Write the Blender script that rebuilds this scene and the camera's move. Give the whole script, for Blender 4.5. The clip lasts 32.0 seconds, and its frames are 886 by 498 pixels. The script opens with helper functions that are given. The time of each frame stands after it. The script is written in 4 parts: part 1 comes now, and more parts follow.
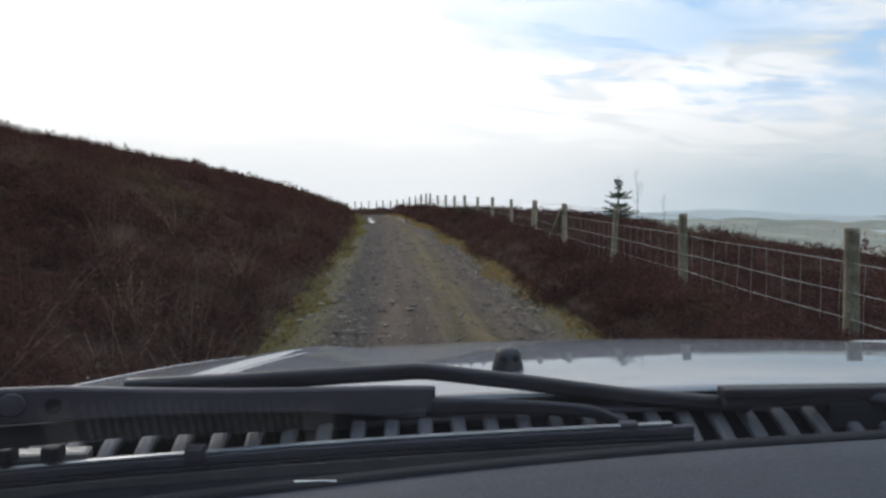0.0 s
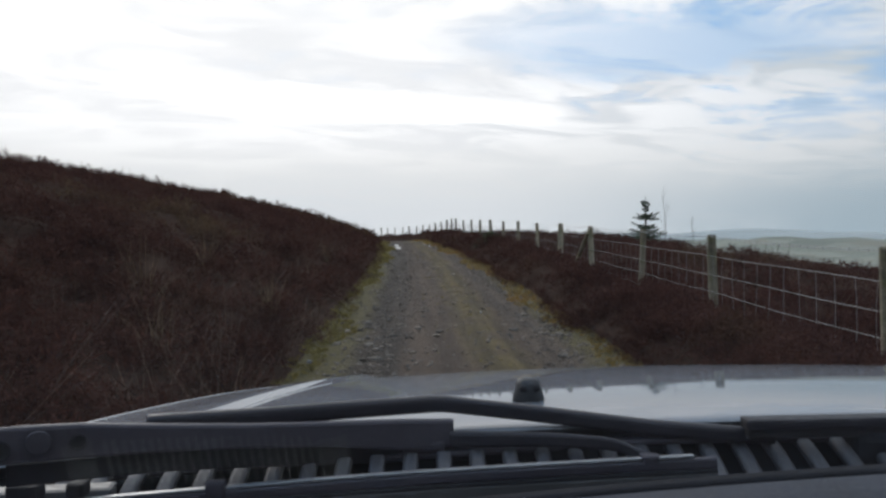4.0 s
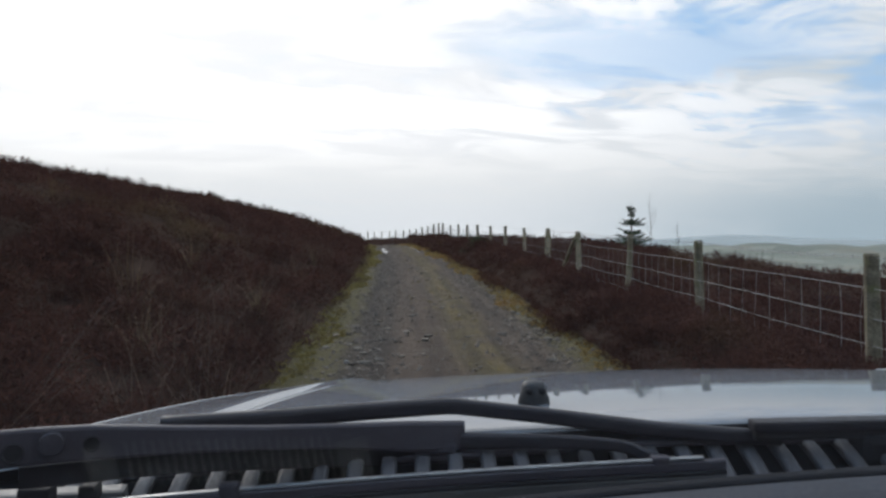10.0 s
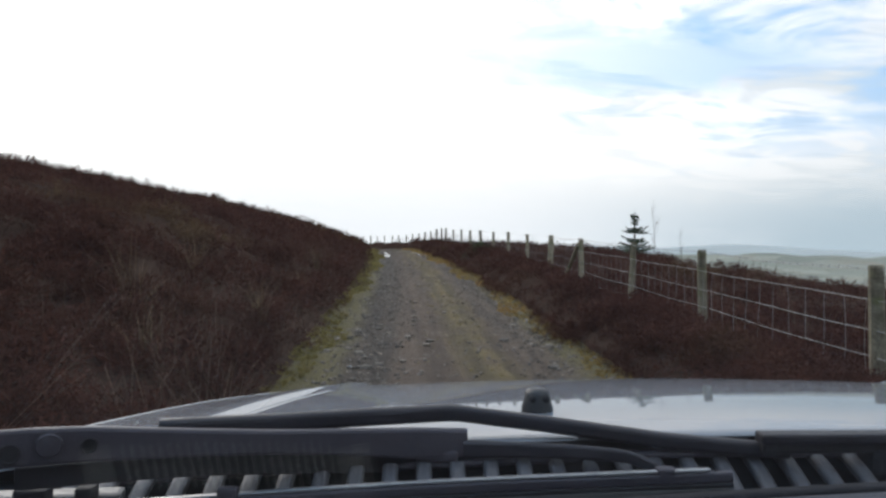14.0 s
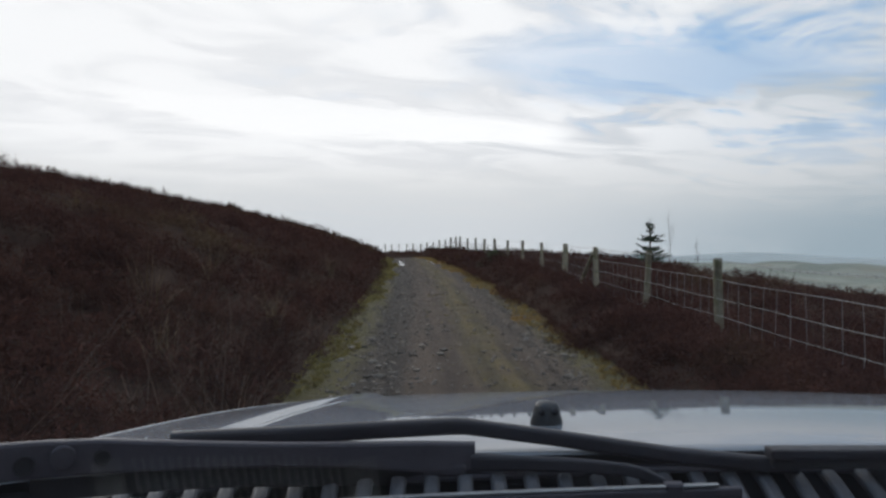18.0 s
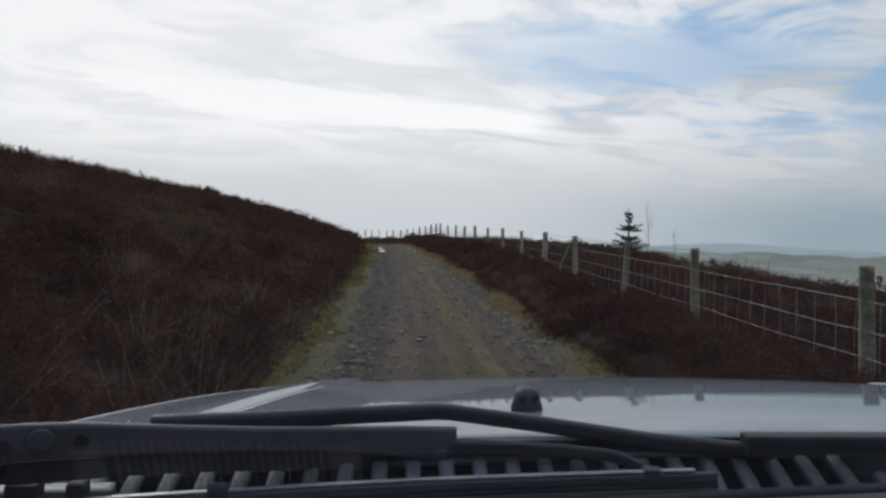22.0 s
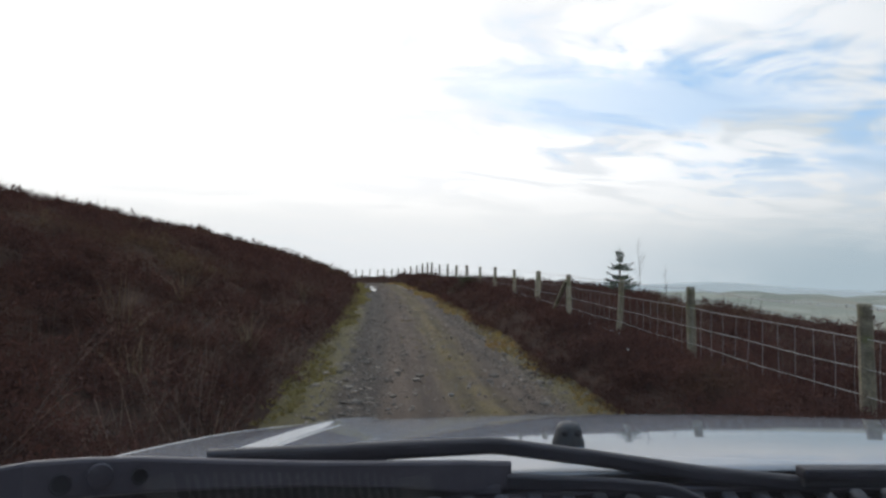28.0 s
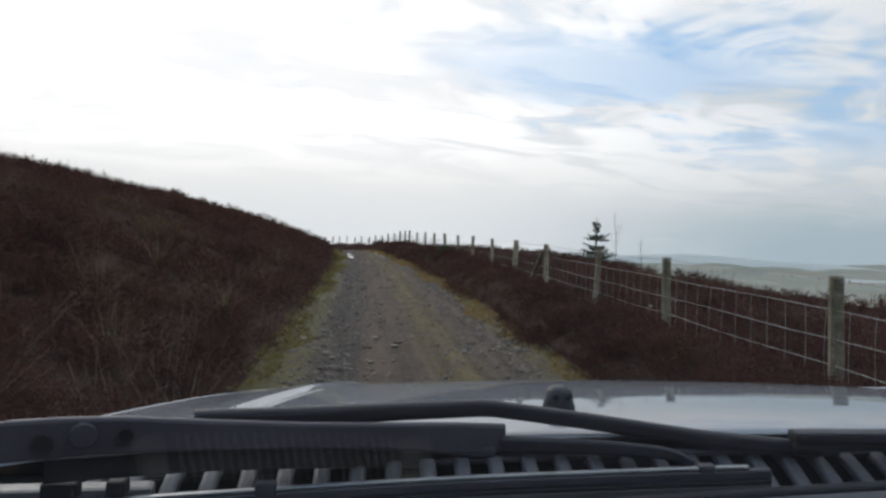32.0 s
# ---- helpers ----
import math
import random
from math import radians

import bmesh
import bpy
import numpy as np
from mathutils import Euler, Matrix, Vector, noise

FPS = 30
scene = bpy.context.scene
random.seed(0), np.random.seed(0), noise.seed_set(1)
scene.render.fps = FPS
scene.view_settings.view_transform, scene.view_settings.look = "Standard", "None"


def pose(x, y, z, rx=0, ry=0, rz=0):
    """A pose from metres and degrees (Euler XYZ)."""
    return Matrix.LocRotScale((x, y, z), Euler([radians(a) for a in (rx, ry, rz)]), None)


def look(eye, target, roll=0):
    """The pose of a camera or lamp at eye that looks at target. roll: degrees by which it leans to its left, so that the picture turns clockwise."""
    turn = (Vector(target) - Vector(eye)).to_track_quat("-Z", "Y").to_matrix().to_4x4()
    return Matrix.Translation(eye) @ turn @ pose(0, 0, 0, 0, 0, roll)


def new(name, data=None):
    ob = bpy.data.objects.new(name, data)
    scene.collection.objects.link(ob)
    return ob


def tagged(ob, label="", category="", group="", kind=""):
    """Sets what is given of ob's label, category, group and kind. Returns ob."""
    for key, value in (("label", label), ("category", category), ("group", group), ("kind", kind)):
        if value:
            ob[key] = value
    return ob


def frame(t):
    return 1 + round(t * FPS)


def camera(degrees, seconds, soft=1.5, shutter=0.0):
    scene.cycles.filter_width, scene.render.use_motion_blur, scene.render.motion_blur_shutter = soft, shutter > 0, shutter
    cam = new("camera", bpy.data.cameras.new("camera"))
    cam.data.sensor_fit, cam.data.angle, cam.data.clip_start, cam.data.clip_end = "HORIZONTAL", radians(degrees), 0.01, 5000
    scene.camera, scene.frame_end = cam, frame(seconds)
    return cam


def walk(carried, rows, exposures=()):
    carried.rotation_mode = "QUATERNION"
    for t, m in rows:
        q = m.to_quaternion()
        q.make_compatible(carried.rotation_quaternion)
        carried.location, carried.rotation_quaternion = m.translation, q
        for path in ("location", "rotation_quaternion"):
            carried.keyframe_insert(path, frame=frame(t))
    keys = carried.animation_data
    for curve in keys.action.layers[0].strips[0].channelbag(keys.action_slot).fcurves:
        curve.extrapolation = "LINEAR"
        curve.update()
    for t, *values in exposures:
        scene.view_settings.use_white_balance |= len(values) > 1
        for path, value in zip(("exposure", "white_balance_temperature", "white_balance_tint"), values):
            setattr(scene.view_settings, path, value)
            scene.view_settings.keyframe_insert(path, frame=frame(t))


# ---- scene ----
cam = camera(67.8, 32.0, soft=2.7)
PATH = [
    (0, 0.0201, -0.0012, 1.4927, -2.69, -4.03, -0.06),
    (0.5, 0.0362, -0.0019, 1.4947, -0.36, -2.59, -0.15),
    (1, 0.0463, -0.0070, 1.4940, -1.41, -3.22, -0.43),
    (1.5, 0.0504, -0.0030, 1.4958, -0.88, -2.98, 0.28),
    (2, 0.0514, -0.0006, 1.4984, -1.33, -3.55, 0.42),
    (2.5, 0.0439, -0.0024, 1.5015, 0.32, -1.91, -0.51),
    (4.5, 0.0345, -0.0079, 1.5049, -0.58, -1.85, -1.30),
    (5, 0.0392, -0.0076, 1.5072, -0.51, -2.07, -1.41),
    (5.5, 0.0430, -0.0005, 1.4995, -1.89, -4.31, -0.87),
    (6, 0.0427, -0.0036, 1.5016, -1.19, -3.64, -1.01),
    (6.5, 0.0379, -0.0052, 1.5020, -0.72, -3.46, -1.08),
    (7, 0.0296, -0.0053, 1.5016, -1.05, -3.44, -1.01),
    (7.5, 0.0337, -0.0075, 1.5045, -1.11, -2.37, -0.79),
    (8, 0.0265, -0.0129, 1.5078, -1.01, -1.59, -0.71),
    (8.5, 0.0268, -0.0098, 1.5042, -1.82, -1.97, -0.56),
    (9, 0.0241, -0.0078, 1.5032, -2.19, -2.31, -0.36),
    (9.5, 0.0197, -0.0035, 1.4992, -3.37, -3.13, 0.06),
    (10, -0.0002, -0.0129, 1.5023, -1.60, -1.49, -0.78),
    (10.5, 0.0081, -0.0101, 1.5028, -2.19, -2.40, -0.25),
    (11, 0.0113, -0.0014, 1.4984, -1.59, -4.08, 0.07),
    (11.5, 0.0029, -0.0031, 1.5011, -0.46, -3.93, -0.19),
    (12, 0.0060, -0.0050, 1.4994, -0.01, -3.70, -0.73),
    (12.5, -0.0073, -0.0051, 1.4993, -0.74, -3.67, -0.53),
    (13, -0.0056, -0.0052, 1.5022, -0.16, -2.92, -0.36),
    (13.5, -0.0021, -0.0020, 1.5010, -1.16, -1.66, 0.08),
    (15.5, -0.0099, -0.0037, 1.5030, -1.65, -0.59, 0.15),
    (16, 0.0001, 0.0001, 1.5000, -2.20, -1.97, 0.01),
    (16.5, 0.0022, -0.0080, 1.5060, 0.91, -0.32, -0.95),
    (17, 0.0059, -0.0071, 1.5050, -0.19, -0.60, -0.60),
    (17.5, 0.0109, -0.0060, 1.5069, -0.36, -0.95, -0.06),
    (18, 0.0056, -0.0100, 1.5093, -0.12, -0.32, 0.01),
    (18.5, 0.0031, -0.0109, 1.5103, -0.27, -0.84, 0.09),
    (19, 0.0097, -0.0066, 1.5073, -0.91, -1.89, 0.11),
    (19.5, 0.0112, -0.0053, 1.5081, -0.43, -1.51, -0.09),
    (20, 0.0022, -0.0105, 1.5104, -0.98, -0.27, 0.35),
    (20.5, 0.0004, -0.0132, 1.5100, -1.84, -0.53, 0.53),
    (21, 0.0033, -0.0140, 1.5116, -1.30, -0.16, 0.30),
    (21.5, 0.0003, -0.0144, 1.5118, -0.77, 0.49, 0.20),
    (22, 0.0003, -0.0097, 1.5082, -1.86, -1.44, 0.76),
    (22.5, -0.0161, -0.0106, 1.5061, -1.00, -1.18, 0.10),
    (23, -0.0199, -0.0061, 1.5041, -1.61, -1.07, 0.30),
    (23.5, -0.0320, -0.0065, 1.5007, -1.34, -2.01, 0.08),
    (24, -0.0398, -0.0044, 1.4995, 0.34, -1.75, -0.39),
    (24.5, -0.0481, -0.0145, 1.5036, 0.68, 0.50, -0.91),
    (25, -0.0410, -0.0217, 1.5067, 1.44, -0.34, -0.30),
    (25.5, -0.0477, -0.0196, 1.5052, -0.41, -2.36, -0.04),
    (27.5, -0.0716, -0.0110, 1.5009, -2.11, 0.56, -0.05),
    (28, -0.0843, -0.0113, 1.4976, -2.67, 1.97, 0.77),
    (28.5, -0.0868, -0.0006, 1.4949, 0.29, 2.99, -0.77),
    (29, -0.0859, 0.0085, 1.4878, -6.11, -1.16, 1.26),
    (29.5, -0.0932, 0.0196, 1.4849, -2.19, 2.55, -0.72),
    (30, -0.1035, 0.0276, 1.4748, -4.71, -2.72, 2.35),
    (30.5, -0.1013, 0.0174, 1.4823, -4.12, -1.12, 0.33),
    (31, -0.1051, 0.0081, 1.4909, -2.96, 0.35, 0.25),
    (31.5, -0.1105, 0.0088, 1.4914, -3.26, 0.74, 0.46),
    (32, -0.1070, 0.0172, 1.4849, -4.69, -0.73, 1.61),
]
EXPOSURES = [(0, -0.17, 6370, 10), (2.5, -0.17, 6370, 10), (4.5, -0.5, 6300, 10), (5.2, -0.5, 6300, 10), (5.7, -0.12, 6370, 10), (7.2, -0.14, 6370, 10), (7.8, -0.3, 6320, 10), (8.6, -0.46, 6300, 10), (9.4, -0.46, 6300, 10), (10.0, -0.36, 6300, 10), (11.0, -0.32, 6300, 10), (12.0, -0.05, 6370, 10), (13.5, 0.0, 6380, 10), (15.5, -0.45, 6300, 10), (16.5, -0.6, 6280, 10), (18.5, -0.58, 6280, 10), (20.0, -0.6, 6270, 10), (23.5, -0.68, 6260, 10), (24.0, -0.33, 6370, 10), (25.5, -0.33, 6370, 10), (28.2, -0.24, 6410, 10), (28.6, -0.62, 6350, 10), (29.7, -0.62, 6350, 10), (30.0, -0.28, 6430, 10), (32, -0.36, 6420, 10)]
walk(cam, [(t, pose(x, y, z) @ Matrix.Rotation(radians(yaw), 4, "Z") @ Matrix.Rotation(radians(90 + pitch), 4, "X") @ Matrix.Rotation(radians(roll), 4, "Z")) for t, x, y, z, yaw, pitch, roll in PATH], EXPOSURES)

# ---------------------------------------------------------------- light
SUN_BEARING, SUN_HEIGHT = -30.0, 24.0      # degrees: to the left of straight ahead, above the horizon
SUN_WAY = Vector((math.sin(radians(SUN_BEARING)) * math.cos(radians(SUN_HEIGHT)), math.cos(radians(SUN_BEARING)) * math.cos(radians(SUN_HEIGHT)), math.sin(radians(SUN_HEIGHT))))
sun = new("sun", bpy.data.lights.new("sun", "SUN"))
sun.data.energy, sun.data.angle, sun.data.color = 1.5, radians(14), (1.0, 0.95, 0.88)
sun.matrix_world = look(SUN_WAY * 50, (0, 0, 0))


class Nodes:
    """Small helper to wire shader nodes."""

    def __init__(self, tree):
        self.tree = tree
        tree.nodes.clear()

    def add(self, kind, ins=None, **props):
        n = self.tree.nodes.new(kind)
        if "operation" in props:
            n.operation = props["operation"]
        if "use_clamp" in props:
            n.use_clamp = props["use_clamp"]
        if "interpolation_type" in props:
            n.interpolation_type = props["interpolation_type"]
        if "feature" in props:
            n.feature = props["feature"]
        if "attribute_name" in props:
            n.attribute_name = props["attribute_name"]
        for k, v in (ins or {}).items():
            s = n.inputs[k]
            if isinstance(v, bpy.types.NodeSocket):
                self.tree.links.new(v, s)
            else:
                s.default_value = v
        return n

    def math(self, op, a, b=0.0, c=0.0, clamp=False):
        return self.add("ShaderNodeMath", {0: a, 1: b, 2: c}, operation=op, use_clamp=clamp).outputs[0]

    def span(self, v, lo, hi, a=0.0, b=1.0, smooth=True):
        return self.add("ShaderNodeMapRange", {0: v, 1: lo, 2: hi, 3: a, 4: b}, interpolation_type="SMOOTHSTEP" if smooth else "LINEAR").outputs[0]

    def mix(self, f, a, b, blend="MIX"):
        n = self.tree.nodes.new("ShaderNodeMix")
        n.data_type, n.blend_type = "RGBA", blend
        for s, v in ((n.inputs[0], f), (n.inputs[6], a), (n.inputs[7], b)):
            if isinstance(v, bpy.types.NodeSocket):
                self.tree.links.new(v, s)
            else:
                s.default_value = v if not isinstance(v, tuple) else (*v[:3], 1.0)
        return n.outputs[2]

    def noise(self, vec, scale, detail=4.0, rough=0.55, distort=0.0):
        return self.add("ShaderNodeTexNoise", {"Vector": vec, "Scale": scale, "Detail": detail, "Roughness": rough, "Distortion": distort}).outputs[0]


def make_world():
    w = bpy.data.worlds.new("moor_sky")
    scene.world = w
    w.use_nodes = True
    n = Nodes(w.node_tree)
    way = n.add("ShaderNodeTexCoord").outputs["Generated"]
    xyz = n.add("ShaderNodeSeparateXYZ", {0: way})
    turned = n.add("ShaderNodeVectorRotate", {"Vector": way, "Axis": (0, 0, 1), "Angle": radians(-13)})
    flat = n.add("ShaderNodeSeparateXYZ", {0: turned.outputs[0]})
    up = n.math("MAXIMUM", xyz.outputs[2], 0.0)
    # a flat cloud sheet high above, seen in perspective
    deep = n.math("ADD", up, 0.10)
    px = n.math("DIVIDE", flat.outputs[0], deep)
    py = n.math("DIVIDE", flat.outputs[1], deep)
    sheet = n.add("ShaderNodeCombineXYZ", {0: n.math("MULTIPLY_ADD", py, 0.22, n.math("MULTIPLY", px, 0.62)), 1: n.math("MULTIPLY_ADD", px, -0.25, py)}).outputs[0]
    sheet = n.add("ShaderNodeVectorMath", {0: sheet, 1: (3.7, 1.9, 0.6)}, operation="ADD").outputs[0]
    big = n.noise(sheet, 0.85, 5.0, 0.55, 0.6)
    fine = n.noise(sheet, 2.4, 5.5, 0.6, 0.8)
    sky = n.add("ShaderNodeTexSky")
    sky.sky_type, sky.sun_disc, sky.sun_elevation, sky.sun_rotation, sky.dust_density = "NISHITA", False, radians(SUN_HEIGHT), radians(SUN_BEARING), 1.5
    sky = sky.outputs[0]
    sky = n.mix(1.0, sky, (0.10, 0.10, 0.10), "MULTIPLY")
    blue = n.mix(0.8, sky, (0.41, 0.71, 1.08))
    near_sun = n.add("ShaderNodeVectorMath", {0: way, 1: tuple(SUN_WAY)}, operation="DOT_PRODUCT").outputs[1]
    glow = n.span(near_sun, 0.55, 1.0)
    side = n.span(near_sun, 0.2, 0.93)
    cloud_dark = n.mix(side, (0.61, 0.70, 0.755), (0.92, 0.945, 0.975))
    cloud_bright = n.mix(side, (0.74, 0.79, 0.84), (1.34, 1.34, 1.33))
    cloud = n.mix(n.span(fine, 0.38, 0.58), cloud_dark, cloud_bright)
    cover = n.span(n.math("MULTIPLY_ADD", fine, 0.45, n.math("MULTIPLY_ADD", side, 0.12, big)), 0.585, 0.785)
    # thicker cloud low down, and one long break in it ahead
    cover = n.math("ADD", cover, n.span(xyz.outputs[2], 0.13, 0.24, 0.55, 0.0), clamp=True)
    ax = n.math("MULTIPLY_ADD", n.math("DIVIDE", xyz.outputs[0], n.math("MAXIMUM", xyz.outputs[1], 0.05)), 2.7, -0.90)
    az = n.math("MULTIPLY_ADD", xyz.outputs[2], 15.0, n.math("MULTIPLY_ADD", ax, 0.25, n.math("MULTIPLY_ADD", fine, 2.6, -5.15)))
    gap = n.span(n.math("ADD", n.math("MULTIPLY", ax, ax), n.math("MULTIPLY", az, az)), 0.10, 1.0, 0.66, 0.0)
    cover = n.math("SUBTRACT", cover, gap, clamp=True)
    body = n.mix(cover, blue, cloud)
    # a bright tongue of cloud under the grey
    tx = n.math("MULTIPLY_ADD", n.math("DIVIDE", xyz.outputs[0], n.math("MAXIMUM", xyz.outputs[1], 0.05)), 2.6, 0.42)
    tz = n.math("MULTIPLY_ADD", xyz.outputs[2], 42.0, n.math("MULTIPLY_ADD", fine, 2.4, n.math("MULTIPLY_ADD", tx, 0.9, -8.9)))
    tongue = n.span(n.math("ADD", n.math("POWER", n.math("ABSOLUTE", tx), 3.0), n.math("MULTIPLY", tz, tz)), 0.55, 1.0, 0.85, 0.0)
    body = n.mix(tongue, body, (1.50, 1.49, 1.46))
    body = n.mix(n.math("MULTIPLY", glow, 0.6), body, (1.35, 1.33, 1.30))
    # blue-grey murk over the valley to the right, white mist towards the sun
    valley = n.math("DIVIDE", xyz.outputs[0], n.math("MAXIMUM", xyz.outputs[1], 0.05))
    murk = n.span(n.math("MULTIPLY_ADD", fine, 0.25, valley), 0.12, 0.82)
    haze_low = n.mix(murk, (0.90, 0.93, 0.95), (0.46, 0.565, 0.63))
    haze_high = n.mix(side, (0.78, 0.81, 0.82), (1.03, 1.03, 1.01))
    haze = n.mix(n.span(n.math("MULTIPLY_ADD", fine, 0.07, xyz.outputs[2]), 0.045, 0.15), haze_low, haze_high)
    streak = n.noise(n.add("ShaderNodeVectorMath", {0: way, 1: (1.2, 1.2, 22.0)}, operation="MULTIPLY").outputs[0], 2.0, 4.0)
    low = n.span(n.math("MULTIPLY_ADD", streak, 0.05, xyz.outputs[2]), 0.080, 0.19, 1.0, 0.0)
    body = n.mix(low, body, haze)
    # an overcast sky is brightest overhead
    out = n.add("ShaderNodeBackground", {0: body, 1: n.span(xyz.outputs[2], 0.38, 0.95, 1.12, 2.6)})
    n.add("ShaderNodeOutputWorld", {0: out.outputs[0]})


make_world()

# ---------------------------------------------------------------- materials


def material(name, low, high, rough=0.8, scale=8.0, grain=60.0, bump=0.0, metallic=0.0, coat=0.0, island=0.0, each=0.0, patch=None, specular=0.4, thin=0.0):
    """Two tones mixed at two scales; optional relief, random tone by island or by object, and patches of a third tone."""
    m = bpy.data.materials.new(name)
    m.use_nodes = True
    n = Nodes(m.node_tree)
    where = n.add("ShaderNodeNewGeometry")
    pos = where.outputs["Position"] if each == 0 else n.add("ShaderNodeTexCoord").outputs["Object"]
    a = n.noise(pos, scale, 4.0)
    b = n.noise(pos, grain, 3.0, 0.6)
    f = n.math("MULTIPLY_ADD", b, 0.5, n.math("MULTIPLY", a, 0.6))
    f = n.span(f, 0.35, 0.75)
    col = n.mix(f, low, high)
    if island:
        r = where.outputs["Random Per Island"]
        col = n.mix(1.0, col, n.mix(r, (1 - island,) * 3, (1 + island,) * 3), "MULTIPLY")
    if each:
        r = n.add("ShaderNodeObjectInfo").outputs["Random"]
        col = n.mix(1.0, col, n.mix(r, (1 - each,) * 3, (1 + each,) * 3), "MULTIPLY")
    if patch:
        tone, psize, lo, hi = patch
        col = n.mix(n.span(n.noise(pos, psize, 5.0, 0.6), lo, hi), col, tone)
    ins = {"Base Color": col, "Roughness": n.span(b, 0.3, 0.7, max(rough - 0.08, 0.02), min(rough + 0.08, 1.0)), "Metallic": metallic, "Coat Weight": coat, "Coat Roughness": 0.04, "Specular IOR Level": specular}
    if bump:
        ins["Normal"] = n.add("ShaderNodeBump", {"Height": n.math("MULTIPLY_ADD", a, 0.6, b), "Strength": bump, "Distance": 0.02}).outputs[0]
    p = n.add("ShaderNodeBsdfPrincipled", ins)
    if thin:     # leaves let part of the light through
        p = n.add("ShaderNodeMixShader", {0: thin, 1: p.outputs[0], 2: n.add("ShaderNodeBsdfTranslucent", {0: col}).outputs[0]})
    n.add("ShaderNodeOutputMaterial", {0: p.outputs[0]})
    return m


PAINT = material("silver_paint", (0.122, 0.128, 0.141), (0.150, 0.157, 0.171), 0.5, 3.0, 220.0, metallic=0.12, coat=0.86, specular=0.0)
BLACK_PLASTIC = material("black_plastic", (0.006, 0.0065, 0.008), (0.014, 0.0145, 0.017), 0.55, 12.0, 160.0, bump=0.1)
ARM_PAINT = material("wiper_black", (0.0235, 0.0206, 0.0270), (0.0380, 0.0336, 0.0420), 0.55, 10.0, 140.0, specular=0.25)
ARM_BLACK = material("arm_black", (0.0095, 0.0083, 0.0112), (0.0175, 0.0154, 0.0198), 0.5, 10.0, 140.0, specular=0.22)
GREY_PLASTIC = material("grey_plastic", (0.024, 0.023, 0.0265), (0.050, 0.0475, 0.053), 0.55, 18.0, 160.0, bump=0.12)
RUBBER = material("rubber", (0.008, 0.0072, 0.0085), (0.018, 0.0165, 0.019), 0.75, 15.0, 120.0, specular=0.2)
STEEL = material("worn_steel", (0.14, 0.142, 0.15), (0.24, 0.243, 0.25), 0.5, 30.0, 200.0, metallic=0.8)
COWL = material("cowl_black", (0.0085, 0.0083, 0.0095), (0.016, 0.0155, 0.0175), 0.85, 12.0, 160.0, specular=0.1)
DASH = material("dash_vinyl", (0.0078, 0.0098, 0.0162), (0.0125, 0.0155, 0.0248), 0.7, 14.0, 260.0, bump=0.15)
CABIN = material("cabin_lining", (0.03, 0.03, 0.033), (0.05, 0.05, 0.055), 0.85, 6.0, 120.0)
SOIL = material("moor_soil", (0.024, 0.0155, 0.012), (0.056, 0.036, 0.027), 1.0, 1.5, 18.0, bump=0.6, specular=0.0)
HEATHER = material("heather", (0.029, 0.0134, 0.0102), (0.079, 0.0365, 0.0275), 0.9, 0.75, 6.0, island=0.22, patch=((0.090, 0.060, 0.033), 0.2, 0.56, 0.74), specular=0.06, thin=0.30)
GRASS = material("verge_grass", (0.118, 0.098, 0.031), (0.230, 0.185, 0.066), 0.9, 0.9, 6.0, island=0.3, patch=((0.13, 0.098, 0.048), 0.6, 0.50, 0.66), specular=0.1, thin=0.35)
OCHRE = material("ochre_grass", (0.140, 0.102, 0.034), (0.280, 0.192, 0.068), 0.9, 0.9, 6.0, island=0.3, patch=((0.25, 0.140, 0.046), 0.5, 0.50, 0.66), specular=0.1, thin=0.35)
STRAW = material("dead_stems", (0.052, 0.031, 0.021), (0.105, 0.066, 0.044), 0.85, 2.0, 12.0, island=0.4, specular=0.2)
DRY = material("dry_grass", (0.072, 0.047, 0.028), (0.160, 0.107, 0.063), 0.9, 2.0, 12.0, island=0.4, specular=0.1)
STONE = material("track_stone", (0.060, 0.047, 0.036), (0.190, 0.158, 0.125), 0.85, 20.0, 90.0, bump=0.3, each=0.45)
STONES = material("loose_stone", (0.042, 0.0335, 0.0270), (0.128, 0.103, 0.081), 0.85, 9.0, 60.0, island=0.6)
POST = material("weathered_post", (0.075, 0.062, 0.038), (0.275, 0.235, 0.160), 0.85, 7.0, 60.0, bump=0.5, each=0.25, patch=((0.105, 0.104, 0.042), 4.0, 0.5, 0.66))
STAY = material("rusty_stay", (0.13, 0.115, 0.105), (0.25, 0.225, 0.21), 0.7, 3.0, 60.0, metallic=0.2)
WIRE = material("galvanised_wire", (0.22, 0.208, 0.195), (0.40, 0.38, 0.365), 0.55, 3.0, 60.0, metallic=0.35)
NEEDLE = material("spruce_needles", (0.026, 0.040, 0.022), (0.060, 0.082, 0.045), 0.85, 2.0, 20.0, island=0.4, specular=0.2)
BARK = material("bark", (0.05, 0.04, 0.032), (0.11, 0.09, 0.07), 0.9, 12.0, 70.0, bump=0.4)
GORSE = material("gorse_green", (0.018, 0.026, 0.010), (0.045, 0.058, 0.022), 0.85, 2.0, 14.0, island=0.4, specular=0.2)


